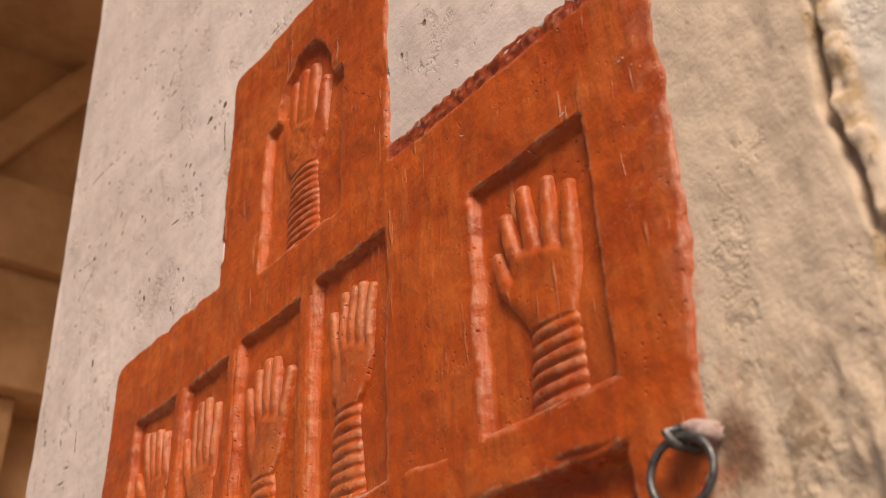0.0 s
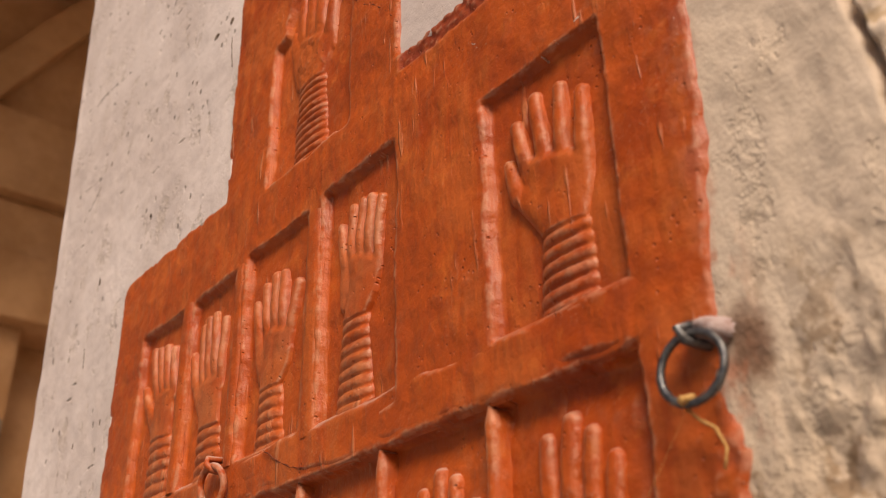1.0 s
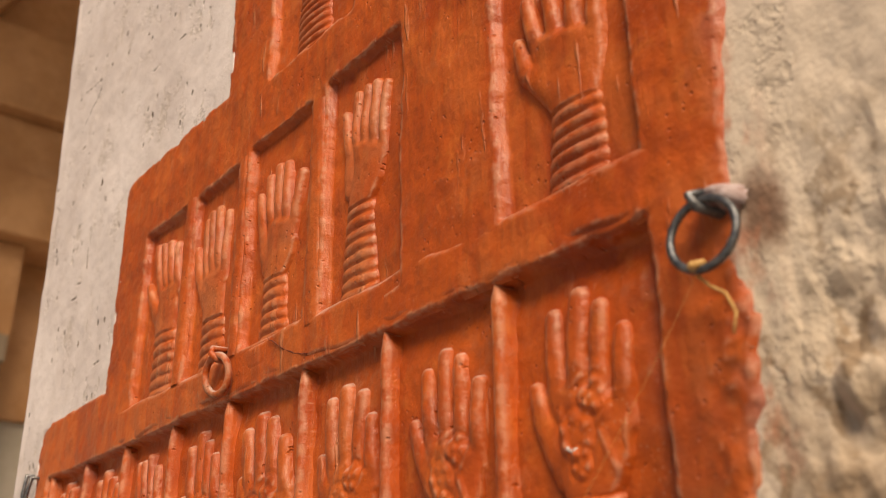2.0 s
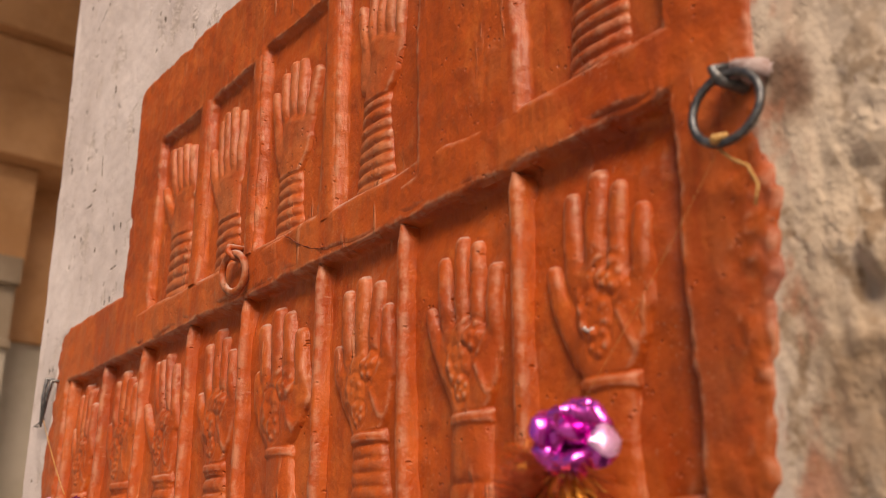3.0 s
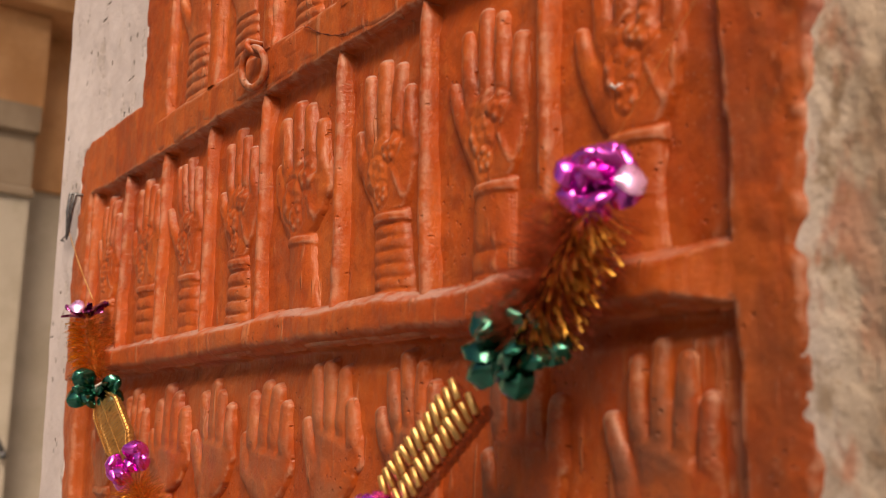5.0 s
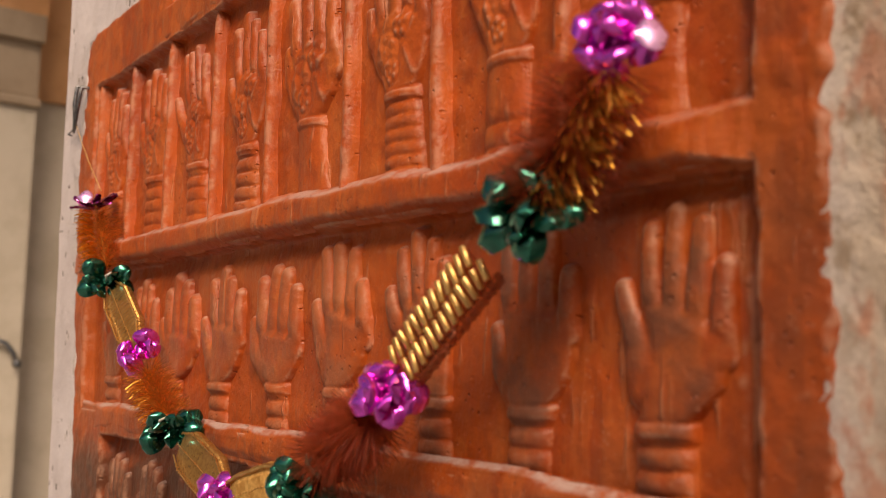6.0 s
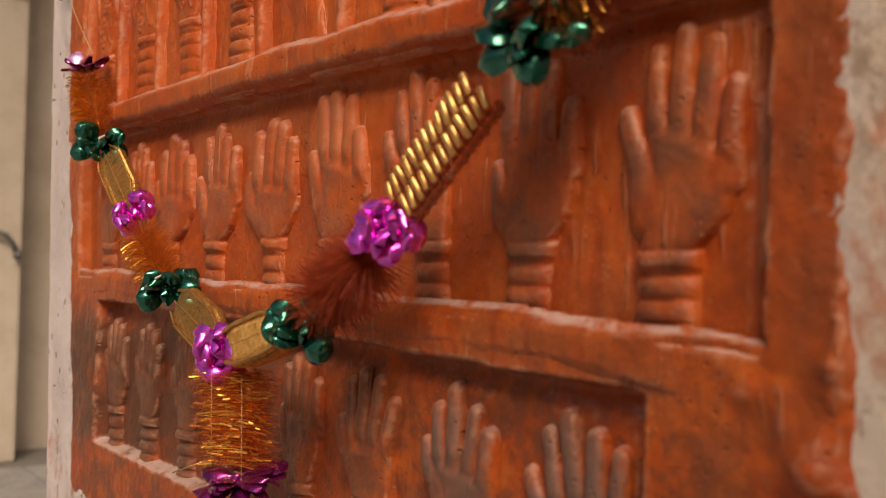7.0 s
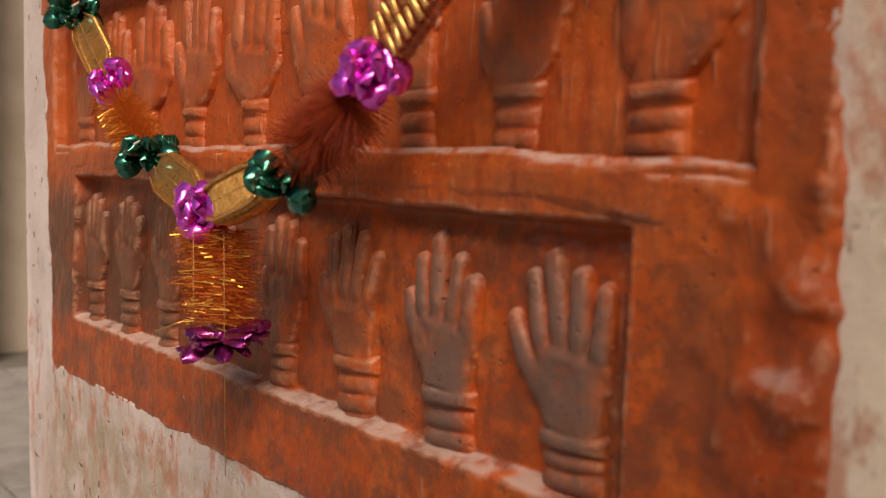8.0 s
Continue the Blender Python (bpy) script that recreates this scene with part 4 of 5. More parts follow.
# ---- cracks, pits and scuffs ----
PITS = ((-0.645, 2.398, 0.006, 0.007), (-0.690, 2.400, 0.009, 0.006), (-1.010, 2.405, 0.005, 0.006), (-1.205, 2.375, 0.006, 0.004),
        (-1.035, 2.140, 0.004, 0.010), (-1.205, 2.062, 0.005, 0.010), (-1.215, 2.085, 0.004, 0.005), (-0.830, 2.420, 0.003, 0.006),
        (-0.760, 2.360, 0.003, 0.005), (-0.915, 2.350, 0.003, 0.004), (-1.100, 2.520, 0.004, 0.004), (-1.060, 2.370, 0.003, 0.005),
        (-0.860, 2.180, 0.003, 0.004), (-1.150, 1.930, 0.003, 0.005), (-1.050, 1.880, 0.003, 0.006), (-1.205, 1.560, 0.003, 0.004),
        (-1.170, 1.340, 0.003, 0.004), (-1.150, 0.860, 0.004, 0.006))
WALL_CRACKS = (((-1.202, 2.569), (-1.120, 2.566), (-1.028, 2.551)), ((-1.010, 2.720), (-0.905, 2.705)), ((-1.180, 2.372), (-1.090, 2.360)), ((-0.640, 2.380), (-0.632, 2.300)), ((-1.165, 2.300), (-1.118, 2.330), (-1.092, 2.352)), ((-0.930, 2.560), (-0.838, 2.610)),
               ((-1.060, 2.040), (-1.052, 1.990)), ((-0.985, 2.210), (-0.978, 2.170)), ((-0.800, 2.470), (-0.790, 2.425)), ((-1.130, 2.180), (-1.118, 2.150)))
M_DIRT = simple("dirt_in_plaster", (0.10, 0.065, 0.042), (0.17, 0.115, 0.08), 200, 0.95)
M_SCUFF = simple("lime_scuff", (0.58, 0.44, 0.40), (0.70, 0.60, 0.57), 300, 0.95)
M_CHIP = simple("chipped_paint", (0.56, 0.27, 0.17), (0.68, 0.46, 0.38), 260, 0.85)
M_SEAM = simple("dark_red_seam", (0.13, 0.022, 0.009), (0.20, 0.035, 0.012), 200, 0.8)


def streak(name, points, radius, face, material, parent, proud=0.0002, seed=0):
    """A thin uneven line that lies along a face; face gives the height at x, z."""
    rng = random.Random(seed)
    line, thick = [], []
    for (x0, z0), (x1, z1) in zip(points, points[1:]):
        n = max(3, int(math.hypot(x1 - x0, z1 - z0) / 0.006))
        for k in range(n):
            t = k / n
            x, z = x0 + (x1 - x0) * t + rng.uniform(-1, 1) * 0.0009, z0 + (z1 - z0) * t + rng.uniform(-1, 1) * 0.0009
            line.append((x, -float(face(np.array([x]), np.array([z]))[0]) + radius * 0.7 - proud, z))
            thick.append(radius * rng.uniform(0.35, 1.0))
    thick[0] = thick[-1] = radius * 0.2
    return part(name, tube(line, thick, 6), material, parent)


def pit(x, z, w, h, seed):
    """A dirty hollow in the plaster."""
    bm = bmesh.new()
    bmesh.ops.create_icosphere(bm, subdivisions=2, radius=1.0)
    y = -float(plaster_height(np.array([x]), np.array([z]))[0])
    for v in bm.verts:
        k = 1 + 0.45 * noise.noise(v.co * 1.9 + Vector((seed, 0, 0)))
        v.co = Vector((x + v.co.x * w * k, y + 0.0006 + v.co.y * 0.0012, z + v.co.z * h * k))
    part("pit", bm, M_DIRT, wall)


for k, (x, z, w, h) in enumerate(PITS):
    pit(x, z, w, h, k + 1)
for k, line in enumerate(WALL_CRACKS):
    streak("crack", line, 0.0019, plaster_height, M_DIRT, wall, 0.0004, k)
streak("crack", ((-0.345, 2.236), (-0.320, 2.200), (-0.285, 2.172), (-0.252, 2.133)), 0.0014, panel_height, M_SEAM, panel, 0.0002, 11)
streak("crack", ((-0.474, 1.735), (-0.436, 1.712), (-0.419, 1.705), (-0.388, 1.697)), 0.0009, lambda x, z: 0 * x + 0.0022, M_SEAM, panel, 0.0004, 12)
for k, (x, z, dx, dz, r) in enumerate(((-0.150, 2.034, 0.020, -0.012, 0.0009), (-0.140, 2.022, 0.028, -0.010, 0.0010), (-0.128, 2.030, 0.010, -0.010, 0.0007),
                                       (0.036, 1.994, 0.014, -0.012, 0.0011), (0.044, 1.992, 0.010, -0.016, 0.0012), (0.050, 1.976, 0.012, -0.008, 0.0010), (0.040, 1.984, 0.010, -0.004, 0.0009),
                                       (-0.658, 0.988, 0.010, -0.012, 0.0011), (-0.650, 0.978, 0.009, -0.014, 0.0010), (-0.030, 1.970, 0.016, 0.002, 0.0011), (-0.024, 1.967, 0.020, 0.003, 0.0012))):
    streak("lime_scuff", ((x, z), (x + dx * 0.5, z + dz * 0.6), (x + dx, z + dz)), r, panel_height, M_SCUFF, panel, 0.0, 20 + k)
streak("lime_scuff", ((-0.084, 1.558), (-0.078, 1.554), (-0.071, 1.556)), 0.0030, lambda x, z: 0 * x - 0.0035, M_SCUFF, panel, 0.001, 17)

rng = random.Random(77)
EDGES = (((0.066, 2.06), (0.075, 1.72), 26), ((-0.606, 2.10), (-0.606, 2.40), 10), ((-0.256, 2.10), (-0.256, 2.40), 8), ((-0.900, 2.078), (-0.62, 2.078), 8),
         ((-0.905, 1.80), (-0.905, 2.06), 9), ((-1.13, 1.768), (-0.92, 1.768), 6), ((-0.128, 1.962), (0.0, 1.964), 5), ((-0.37, 1.990), (-0.27, 1.991), 4),
         ((0.066, 1.62), (0.070, 1.10), 26))
for (x0, z0), (x1, z1), count in EDGES:
    for k in range(count):
        t = rng.random()
        x, z = x0 + (x1 - x0) * t + rng.uniform(-0.006, 0.003), z0 + (z1 - z0) * t + rng.uniform(-0.002, 0.004)
        dx, dz = rng.uniform(-0.003, 0.003), rng.uniform(-0.007, 0.007)
        streak("lime_scuff", ((x, z), (x + dx * 0.6, z + dz * 0.5), (x + dx, z + dz)), rng.uniform(0.0006, 0.0015), panel_height, M_CHIP, panel, 0.0, 200 + k)

# ---- iron rings and nails ----
def ring_points(radius, n=28):
    return [(radius * math.cos(2 * math.pi * k / n), 0, radius * math.sin(2 * math.pi * k / n)) for k in range(n)]


iron = thing("iron_ring", "dark iron ring hanging from a staple at the panel's edge", "ring", (0.050, -0.014, 1.653))
r = part("ring", tube(ring_points(0.0222), 0.0027, 10, True, 0.06), M_IRON, iron)
r.location = (0.003, -0.002, 0.001)
r.rotation_euler = (radians(-6), radians(10), radians(2))
part("staple", tube([(0.006, 0.030, 0.031), (0.002, 0.004, 0.029), (0.000, -0.006, 0.025), (0.001, -0.002, 0.019), (0.006, 0.012, 0.017), (0.008, 0.030, 0.017)], 0.0034, 8), M_IRON, iron)
PX, PZ = np.meshgrid(np.arange(0.040, 0.108, 0.0018), np.arange(1.670, 1.718, 0.0018), indexing="ij")
PH = 0.011 - 0.016 * np.hypot((PX - 0.061) / 0.0145, (PZ - 1.681 + 0.35 * (PX - 0.061)) / 0.0085) ** 2 + 0.004 * lattice(PX, PZ, 0.010, 71) + 0.0012 * lattice(PX, PZ, 0.005, 72)
PH = np.minimum(PH, 0.0040 + 0.002 * lattice(PX, PZ, 0.007, 73))
M_MORTAR = simple("pale_mortar", (0.36, 0.24, 0.22), (0.52, 0.42, 0.42), 120, 0.9, 0, 0.002)
mortar = part("mortar_patch", relief_mesh("mortar_patch", PX - 0.050, 0.006 - PH * 0.8, PZ - 1.655, PH > -0.006, M_MORTAR), None, iron, "pale mortar round the staple")

small = thing("small_ring", "small iron ring painted over with orange, on the frame", "ring", (-0.562, -0.010, 1.716))
r = part("ring", tube(ring_points(0.0205), 0.0040, 10, True, 0.08), M_PAINT, small)
r.rotation_euler = (radians(8), radians(0), radians(8))
part("staple", tube([(-0.004, 0.016, 0.030), (-0.003, -0.006, 0.028), (0.0, -0.008, 0.022), (0.003, -0.004, 0.016), (0.004, 0.016, 0.014)], 0.0038, 8), M_PAINT, small)

nail = thing("wire_nails", "two bent dark nails with a wire at the panel's edge", "nail", (-1.152, 0.0, 1.676))
part("nail", tube([(0.0, 0.012, 0.028), (-0.002, -0.010, 0.026), (-0.003, -0.012, 0.0), (0.002, -0.012, -0.045)], [0.0028, 0.003, 0.0028, 0.0016], 6), M_IRON, nail)
part("nail", tube([(0.022, 0.012, 0.022), (0.020, -0.010, 0.020), (0.018, -0.013, -0.005), (0.006, -0.012, -0.04)], [0.0028, 0.003, 0.0028, 0.0016], 6), M_IRON, nail)
part("wire", tube([(0.010, -0.010, -0.034), (-0.020, -0.008, -0.036), (-0.048, -0.006, -0.037), (-0.060, 0.012, -0.036)], 0.0012, 6), M_IRON, nail)

# ---- the garland ----
garland = thing("garland", "tinsel garland with magenta and green foil flowers and gold strips", "garland", (0, 0, 0))


def petal_mesh(name, length, width, cup, curl, material):
    """A cupped foil petal that grows along +x and curls up towards +z."""
    nu, nv = 10, 9
    verts, quads = [], []
    for i in range(nu):
        u = math.sin(math.pi / 2 * i / (nu - 1))
        half = width / 2 * math.sqrt(max(0.012, 1 - ((u - 0.555) / 0.447) ** 2))
        for j in range(nv):
            v = 2 * j / (nv - 1) - 1
            verts.append((length * u * (1 - 0.25 * curl * u), half * v, 0.75 * curl * length * u * u + cup * width * (0.55 * (1 - (2 * u - 1) ** 2) - 0.5 * v * v)))
    for i in range(nu - 1):
        for j in range(nv - 1):
            a = i * nv + j
            quads.append((a, a + nv, a + nv + 1, a + 1))
    return mesh_of(name, verts, quads, material)


PETALS = {
    "magenta": [petal_mesh("petal", 0.0185, 0.0190, c, d, M_PURPLE) for c, d in ((0.46, 0.05), (0.40, 0.25), (0.52, 0.55))],
    "green": [petal_mesh("petal", 0.021, 0.0165, c, d, M_GREEN) for c, d in ((0.50, 0.10), (0.42, 0.35), (0.55, 0.65))],
    "plum": [petal_mesh("petal", 0.034, 0.018, 0.35, c, M_PLUM) for c in (0.10, 0.25, 0.45)],
}


def flower(name, place, axis, kind, size, rows, seed, label, bow=None):
    """A foil rosette on the garland's cord: rows of petals at several angles. With bow, in degrees, they gather in two lobes on a line turned by it."""
    rng = random.Random(seed)
    q = Vector(axis).normalized().to_track_quat("Z", "Y").to_matrix().to_4x4()
    knot = bmesh.new()
    bmesh.ops.create_icosphere(knot, subdivisions=2, radius=0.005 * size)
    ob = part(name, knot, PETALS[kind][0].materials[0], garland, label)
    ob.matrix_basis = Matrix.Translation(place) @ q
    for count, lift, shape in rows:
        for k in range(count):
            p = new("petal", PETALS[kind][shape])
            p.parent = ob
            turn = 360 * k / count + rng.uniform(-14, 14) + 25 * shape
            if bow is not None:
                turn = bow + 180 * (k % 2) + rng.uniform(-62, 62)
            p.matrix_basis = pose(0, 0, 0, 0, 0, turn) @ pose(0.003 * size, 0, rng.uniform(-0.003, 0.003), rng.uniform(-30, 30), -lift + rng.uniform(-22, 22), 0) @ Matrix.Scale(size * rng.uniform(0.80, 1.12), 4)
    return ob


def tinsel(name, a, b, radius, count, seed, material, label, gilt=0.4, flare=1.0, lit=(0.78, -0.20, -0.58)):
    """A brush of thin foil strips round a cord from a to b; gilt strips are a sub-part."""
    rng = random.Random(seed)
    a, b = Vector(a), Vector(b)
    axis = (b - a).normalized()
    u = axis.cross(Vector((0.2, 1, 0.1))).normalized()
    w = axis.cross(u)
    made = ([], []), ([], [])
    for k in range(count):
        t = rng.random()
        g = rng.uniform(0, 2 * math.pi)
        out = (math.cos(g) * u + math.sin(g) * w + axis * rng.uniform(-0.25, 0.35)).normalized()
        side = axis.cross(out).normalized() * 0.6 + axis * rng.uniform(-0.8, 0.8)
        side = side.normalized() * rng.uniform(0.00018, 0.00042)
        r = radius * rng.uniform(0.72, 1.05) * (1 + (flare - 1) * t)
        p = a.lerp(b, t)
        sag = Vector((0, 0, -1)) * r * rng.uniform(0.02, 0.18)
        # gold strips gather towards lit, which puts that side's glints into the colour
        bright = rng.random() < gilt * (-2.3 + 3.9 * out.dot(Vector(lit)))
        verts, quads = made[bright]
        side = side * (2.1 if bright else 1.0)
        i = len(verts)
        if bright:
            r *= 0.86
            p = p + out * r * rng.uniform(0.30, 0.5)
        mid, tip = p.lerp(a.lerp(b, t) + out * r, 0.55) + sag * 0.3, a.lerp(b, t) + out * r + sag
        verts += [p - side, p + side, mid + side, mid - side, tip + side * 0.8, tip - side * 0.8]
        quads += [(i, i + 1, i + 2, i + 3), (i + 3, i + 2, i + 4, i + 5)]
    ob = part(name, mesh_of(name, *made[0], material, False), None, garland, label)
    ob["kind"] = "stuff"
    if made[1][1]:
        part("gilt_glints", mesh_of("gilt_glints", *made[1], M_GILT, False), None, ob, "bright gold strips, also set in for glints")["kind"] = "stuff"
    core = tube([a.lerp(b, k / 6) for k in range(7)], radius * 0.16, 8)
    part("cord", core, M_TINSEL, ob)
    return ob


def fringe(name, a, b, half, count, seed):
    """A flat hanging tassel: level foil strips held by two upright threads."""
    rng = random.Random(seed)
    a, b = Vector(a), Vector(b)
    across, face = Vector((0.80, 0.60, 0)).normalized(), Vector((0.60, -0.80, 0)).normalized()
    made = ([], []), ([], [])
    for k in range(count):
        p = a.lerp(b, rng.random()) + face * rng.uniform(-0.012, 0.012)
        s = rng.choice((-1, 1))
        root = p + across * rng.choice((-0.016, 0.012))
        tip = p + across * s * half * rng.uniform(0.3, 0.98) + Vector((0, 0, rng.uniform(-0.007, 0.004))) + face * rng.uniform(-0.012, 0.012)
        wide = (Vector((0, 0, 1)) + face * rng.uniform(-1.2, 1.2)).normalized() * rng.uniform(0.00018, 0.00042)
        mid = root.lerp(tip, 0.5) + Vector((0, 0, rng.uniform(0, 0.002)))
        # short, wider pieces of brighter gold put the tassel's glints into colour
        shiny = rng.random() < 0.36
        if shiny:
            cut = rng.uniform(0.1, 0.6)
            root, tip = root.lerp(tip, cut), root.lerp(tip, cut + rng.uniform(0.15, 0.4))
            mid = root.lerp(tip, 0.5)
            wide = wide * 1.7
        verts, quads = made[shiny]
        i = len(verts)
        verts += [root - wide, root + wide, mid + wide, mid - wide, tip + wide, tip - wide]
        quads += [(i, i + 1, i + 2, i + 3), (i + 3, i + 2, i + 4, i + 5)]
    ob = part(name, mesh_of(name, *made[0], M_AMBER, False), None, garland, "hanging orange tinsel tassel with gold glints")
    ob["kind"] = "stuff"
    part("gilt_glints", mesh_of("gilt_glints", *made[1], M_GILT, False), None, ob, "bright gold strips, also set in for glints")["kind"] = "stuff"
    for o, drop in ((-0.016, 0.0), (0.012, 0.125)):
        line = [a + across * o + face * 0.013, b + across * o + face * 0.013, b + across * o + face * 0.006 - Vector((0, 0, drop + 0.004))]
        part("thread", tube(line, 0.00028, 5), M_THREAD, ob, "thin ochre thread")
    part("straw", tube([b - across * 0.03, b - across * 0.060 - Vector((0, 0, 0.012))], 0.0006, 5), M_GOLD, ob, "stray gold straw")
    return ob


def bead_strip(a, b, width, rows, seed):
    """A flat strip of gold foil tubes, two abreast, with a plaited edge."""
    a, b = Vector(a), Vector(b)
    axis = (b - a).normalized()
    face = Vector((0.55, -0.83, 0.10)).normalized()
    across = axis.cross(face).normalized()
    face = across.cross(axis).normalized()
    n = (b - a).length
    rng = random.Random(seed)
    basis = Matrix((across, axis, face)).transposed().to_4x4()
    bm = boxed(-width / 2 * 0.86, width / 2 * 0.86, n * 0.03, n * 0.93, -0.010, -0.002, bevel=0.002)
    ob = part("gold_strip", bm, M_BROWN, garland, "strip of small gold foil tubes set two abreast")
    ob.matrix_basis = Matrix.Translation(a) @ basis
    me = None
    slant = Vector((1.0, -0.30, 0)).normalized()
    half = width * 0.25
    bm = tube([slant * -half, slant * -half * 0.9, slant * half * 0.9, slant * half], [0.0016, 0.0026, 0.0026, 0.0016], 8)
    me = bpy.data.meshes.new("bead")
    bm.to_mesh(me)
    bm.free()
    me.materials.append(M_GOLD)
    for p in me.polygons:
        p.use_smooth = True
    for k in range(rows):
        for s in (-1, 1):
            bead = new("bead", me)
            bead.parent = ob
            y = n * (k + 0.5 + 0.22 * s) / rows
            bead.matrix_basis = pose(s * width * 0.25, y, 0.001, rng.uniform(-10, 10), rng.uniform(-12, 12), rng.uniform(-7, 7)) @ Matrix.Scale(rng.uniform(0.92, 1.12), 4)
    side = 1 if across.x > 0 else -1
    plait = [(side * (width / 2 + 0.002) + 0.0022 * math.sin(k * 1.35), n * k / 60, -0.005 + 0.0022 * math.cos(k * 1.35)) for k in range(61)]
    part("plaited_edge", tube(plait, 0.0030, 6), M_BROWN, ob, "brown plaited edge")
    return ob


def lantern(name, a, b, width, thick, ribs, label, pinch=0.35, foil=None, pleat=0.0013, edge=0.0009):
    """A flattened tube of pleated gold foil, drawn in at both ends."""
    a, b = Vector(a), Vector(b)
    axis = (b - a).normalized()
    face = Vector((0.45, -0.88, 0.12)).normalized()
    across = axis.cross(face).normalized()
    face = across.cross(axis).normalized()
    verts, quads = [], []
    steps, around = ribs * 2, 20
    for i in range(steps + 1):
        t = i / steps
        k = min(1.0, pinch + (1 - pinch) * min(t, 1 - t) * 5.0)
        ridge = pleat if i % 2 else 0.0
        p = a.lerp(b, t)
        for j in range(around):
            g = 2 * math.pi * j / around
            c, s = math.cos(g), math.sin(g)
            c, s = math.copysign(abs(c) ** 0.55, c), math.copysign(abs(s) ** 0.55, s)
            verts.append(p + across * c * (width / 2 * k + ridge) + face * s * (thick / 2 * k + ridge))
    for i in range(steps):
        for j in range(around):
            l = (j + 1) % around
            quads.append((i * around + j, i * around + l, (i + 1) * around + l, (i + 1) * around + j))
    ob = part(name, mesh_of(name, verts, quads, foil or M_NET, False), None, garland, label)
    for s in (-0.5, 0.0, 0.5):
        line = [a.lerp(b, k / 40) + across * (s * width * 0.86 * min(1, pinch + (1 - pinch) * min(k / 40, 1 - k / 40) * 5)) + face * (thick / 2 + 0.0012 + 0.0006 * math.sin(k * 2.6)) + across * (0.0014 * (k % 2)) for k in range(41)]
        part("stitching", tube(line, edge if s else 0.0005, 5), M_GOLD, ob, "raised gold stitching")
    return ob


FULL = ((7, 4, 0), (6, 26, 1), (3, 52, 2))
BOW = ((6, 4, 0), (4, 28, 1), (2, 50, 2))
# the arm that climbs to the iron ring
flower("magenta_flower", (-0.050, -0.046, 1.477), (0.45, -0.80, 0.20), "magenta", 1.22, ((6, 6, 0), (6, 26, 1), (4, 46, 1), (2, 60, 2)), 1, "shiny magenta foil flower", 42)
tinsel("tuft", (-0.090, -0.044, 1.474), (-0.100, -0.044, 1.472), 0.014, 260, 31, M_TINSEL, "short orange tuft", 0.3)
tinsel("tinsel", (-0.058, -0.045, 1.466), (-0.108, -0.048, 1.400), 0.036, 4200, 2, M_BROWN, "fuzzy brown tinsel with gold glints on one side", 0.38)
flower("green_flower", (-0.110, -0.052, 1.390), (0.25, -0.80, 0.25), "green", 1.50, ((8, 6, 0), (6, 32, 1), (3, 58, 2)), 3, "shiny dark green foil flower")
bead_strip((-0.242, -0.052, 1.300), (-0.158, -0.052, 1.366), 0.030, 13, 4)
flower("magenta_flower", (-0.253, -0.054, 1.280), (0.60, -0.78, 0.05), "magenta", 1.30, ((6, 6, 0), (6, 28, 1), (4, 48, 2)), 5, "shiny magenta foil flower", -32)
tinsel("tinsel", (-0.272, -0.052, 1.266), (-0.338, -0.052, 1.232), 0.034, 3200, 6, M_BROWN, "fuzzy brown tinsel", 0.0)
flower("green_flower", (-0.350, -0.056, 1.213), (0.65, -0.75, 0.10), "green", 1.45, ((6, 4, 0), (6, 24, 1), (4, 48, 1)), 7, "shiny dark green foil flower", -12)
lantern("gold_tube", (-0.388, -0.052, 1.208), (-0.472, -0.052, 1.186), 0.036, 0.022, 16, "pleated gold foil tube with a toothed edge", 0.8, M_PLEAT, 0.0022, 0.0019)
# the foot of the V
flower("magenta_flower", (-0.491, -0.056, 1.182), (0.55, -0.75, -0.25), "magenta", 1.40, FULL, 8, "shiny magenta foil flower")
fringe("tassel", (-0.478, -0.050, 1.166), (-0.474, -0.050, 1.088), 0.041, 2600, 9)
flower("plum_flower", (-0.470, -0.050, 1.078), (0, -0.1, 1), "plum", 1.12, ((9, -18, 0), (8, -30, 1), (7, -8, 2)), 10, "plum foil skirt under the tassel")
# the arm that climbs to the nails
lantern("gold_tube", (-0.522, -0.046, 1.188), (-0.650, -0.030, 1.216), 0.044, 0.012, 22, "flattened tube of gold net", 0.6)
flower("green_flower", (-0.684, -0.030, 1.224), (0.78, -0.62, 0.10), "green", 1.50, BOW, 11, "shiny dark green foil flower", 8)
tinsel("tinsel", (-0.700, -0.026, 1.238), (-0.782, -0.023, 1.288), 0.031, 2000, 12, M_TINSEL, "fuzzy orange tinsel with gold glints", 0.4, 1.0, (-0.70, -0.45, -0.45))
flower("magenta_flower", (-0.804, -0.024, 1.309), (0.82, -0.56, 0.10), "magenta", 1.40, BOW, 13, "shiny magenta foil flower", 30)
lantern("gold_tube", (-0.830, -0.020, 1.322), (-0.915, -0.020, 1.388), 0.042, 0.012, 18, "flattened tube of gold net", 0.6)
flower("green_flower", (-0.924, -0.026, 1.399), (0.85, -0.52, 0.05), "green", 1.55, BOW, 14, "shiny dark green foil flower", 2)
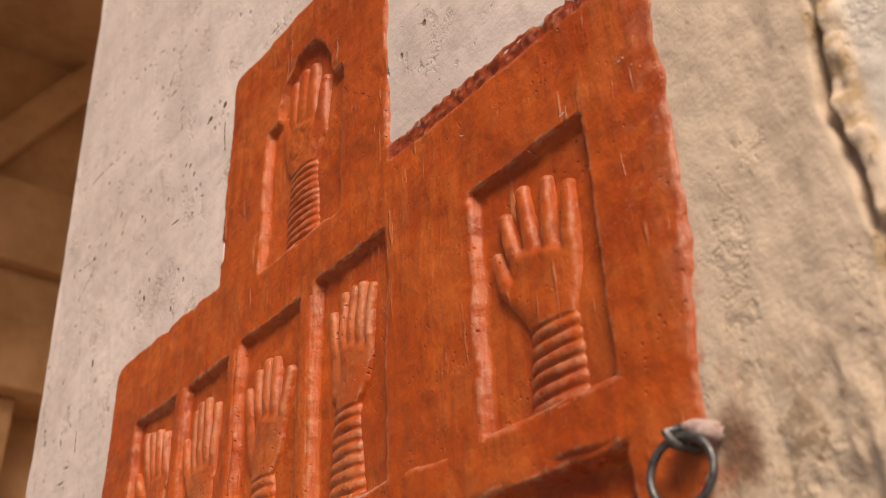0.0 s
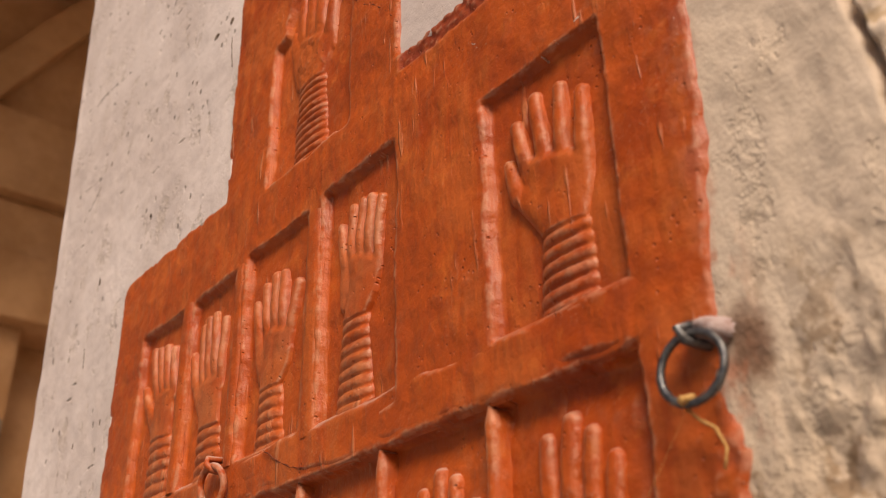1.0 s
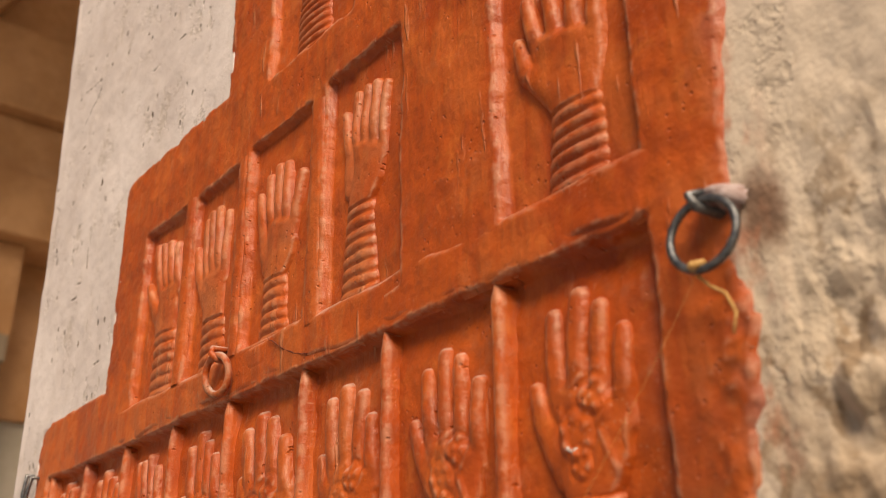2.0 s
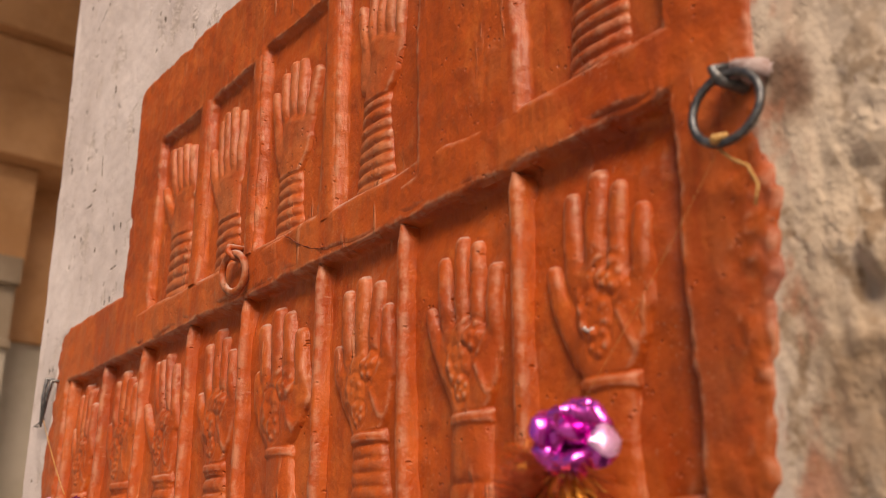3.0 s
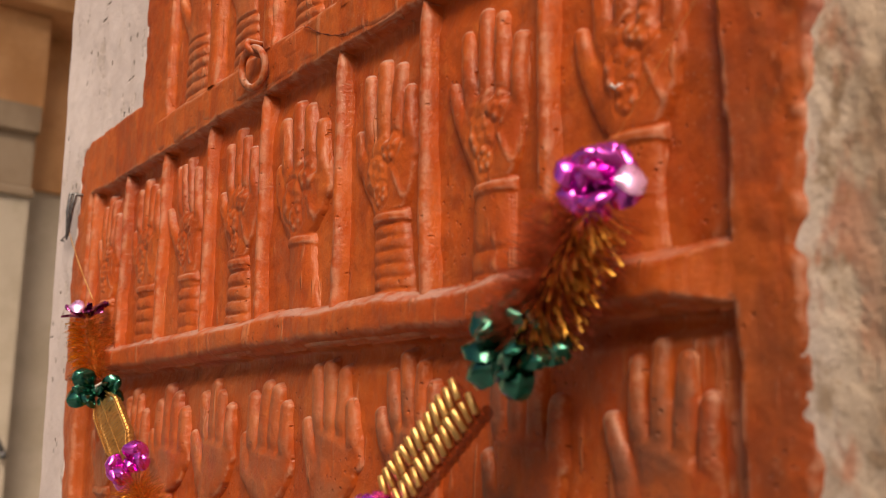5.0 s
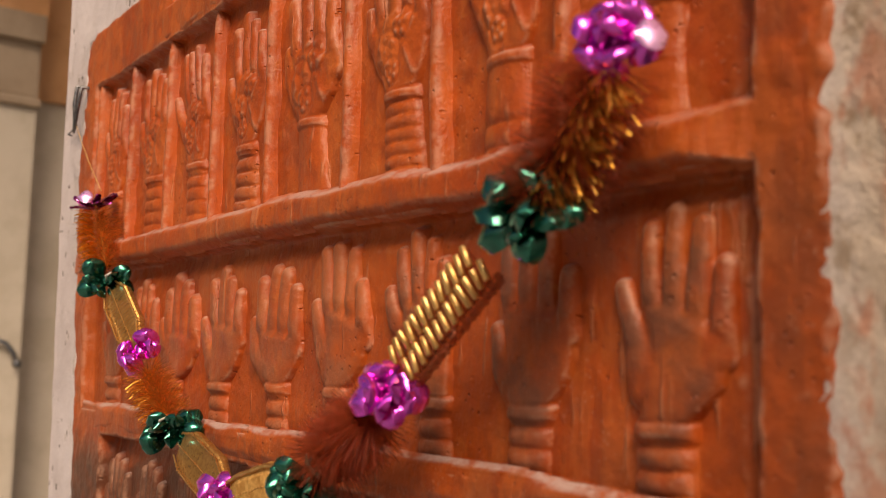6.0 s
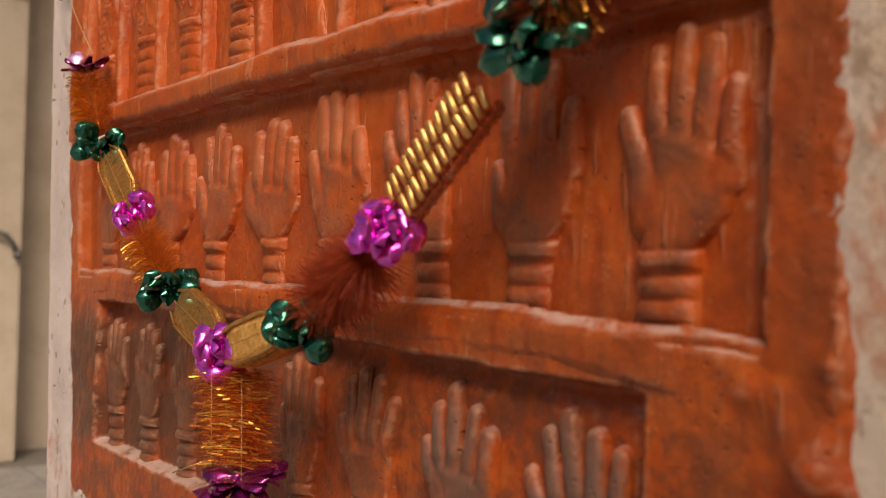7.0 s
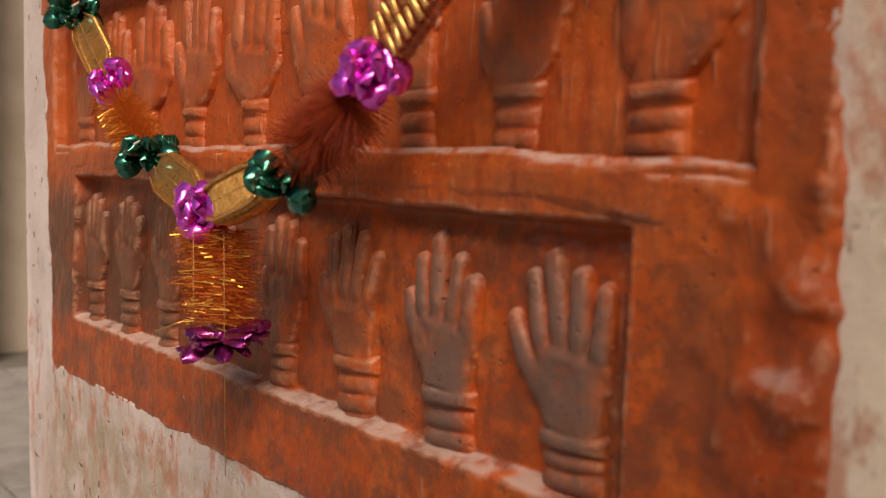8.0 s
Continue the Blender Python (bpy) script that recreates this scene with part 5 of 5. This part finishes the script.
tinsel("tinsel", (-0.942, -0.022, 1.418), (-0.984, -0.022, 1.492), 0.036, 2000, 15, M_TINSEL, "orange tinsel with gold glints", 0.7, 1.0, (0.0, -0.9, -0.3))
flower("magenta_flower", (-0.986, -0.026, 1.500), (0.20, -0.35, 0.90), "plum", 0.95, ((8, 6, 0), (6, 26, 1)), 16, "dark magenta foil flower")
# two petals whose white highlight is put into a paler foil colour
disc = petal_mesh("bright_petal", 0.019, 0.020, 0.18, 0.0, M_SHEEN)
for place, way in (((-0.946, -0.062, 1.505), (0.78, -0.42, 0.46)), ((-0.028, -0.056, 1.474), (0.85, -0.45, 0.28))):
    facet = part("bright_petal", disc, None, garland, "magenta foil petal coloured pale for its white sheen")
    facet.matrix_basis = Matrix.Translation(place) @ Vector(way).to_track_quat("Z", "Y").to_matrix().to_4x4()


def sagging(a, b, sag, n=18):
    a, b = Vector(a), Vector(b)
    return [a.lerp(b, k / n) - Vector((0, 0, sag * 4 * (k / n) * (1 - k / n))) for k in range(n + 1)]


part("thread", tube(sagging((0.048, -0.016, 1.634), (-0.058, -0.036, 1.492), 0.004), 0.00013, 5), M_THREAD, garland, "thin ochre thread tied to the iron ring")
part("thread", tube(sagging((-0.985, -0.020, 1.522), (-1.140, -0.012, 1.640), 0.004), 0.0006, 5), M_THREAD, garland, "thin ochre thread tied to the nails")
for kx, ky, kz in ((-0.682, -0.040, 1.238), (-0.905, -0.030, 1.402)):
    part("knot", tube([(kx - 0.008, ky, kz - 0.004), (kx, ky - 0.004, kz + 0.002), (kx + 0.007, ky, kz + 0.006)], [0.0008, 0.0018, 0.0008], 6), M_WHITE, garland, "white thread knot")
tail = thing("loose_thread", "yellow thread tied round the iron ring, its end loose", "thread", (0.048, -0.018, 1.635))
part("knot", tube([(-0.006, 0.000, 0.001), (0.000, -0.004, -0.001), (0.006, 0.000, 0.001)], [0.0018, 0.0036, 0.0018], 6), M_THREAD, tail)
part("strand", tube([(-0.004, 0.002, -0.002), (0.004, 0.004, -0.012), (0.012, 0.006, -0.018), (0.016, 0.008, -0.030), (0.014, 0.006, -0.042)], 0.0010, 6), M_THREAD, tail)
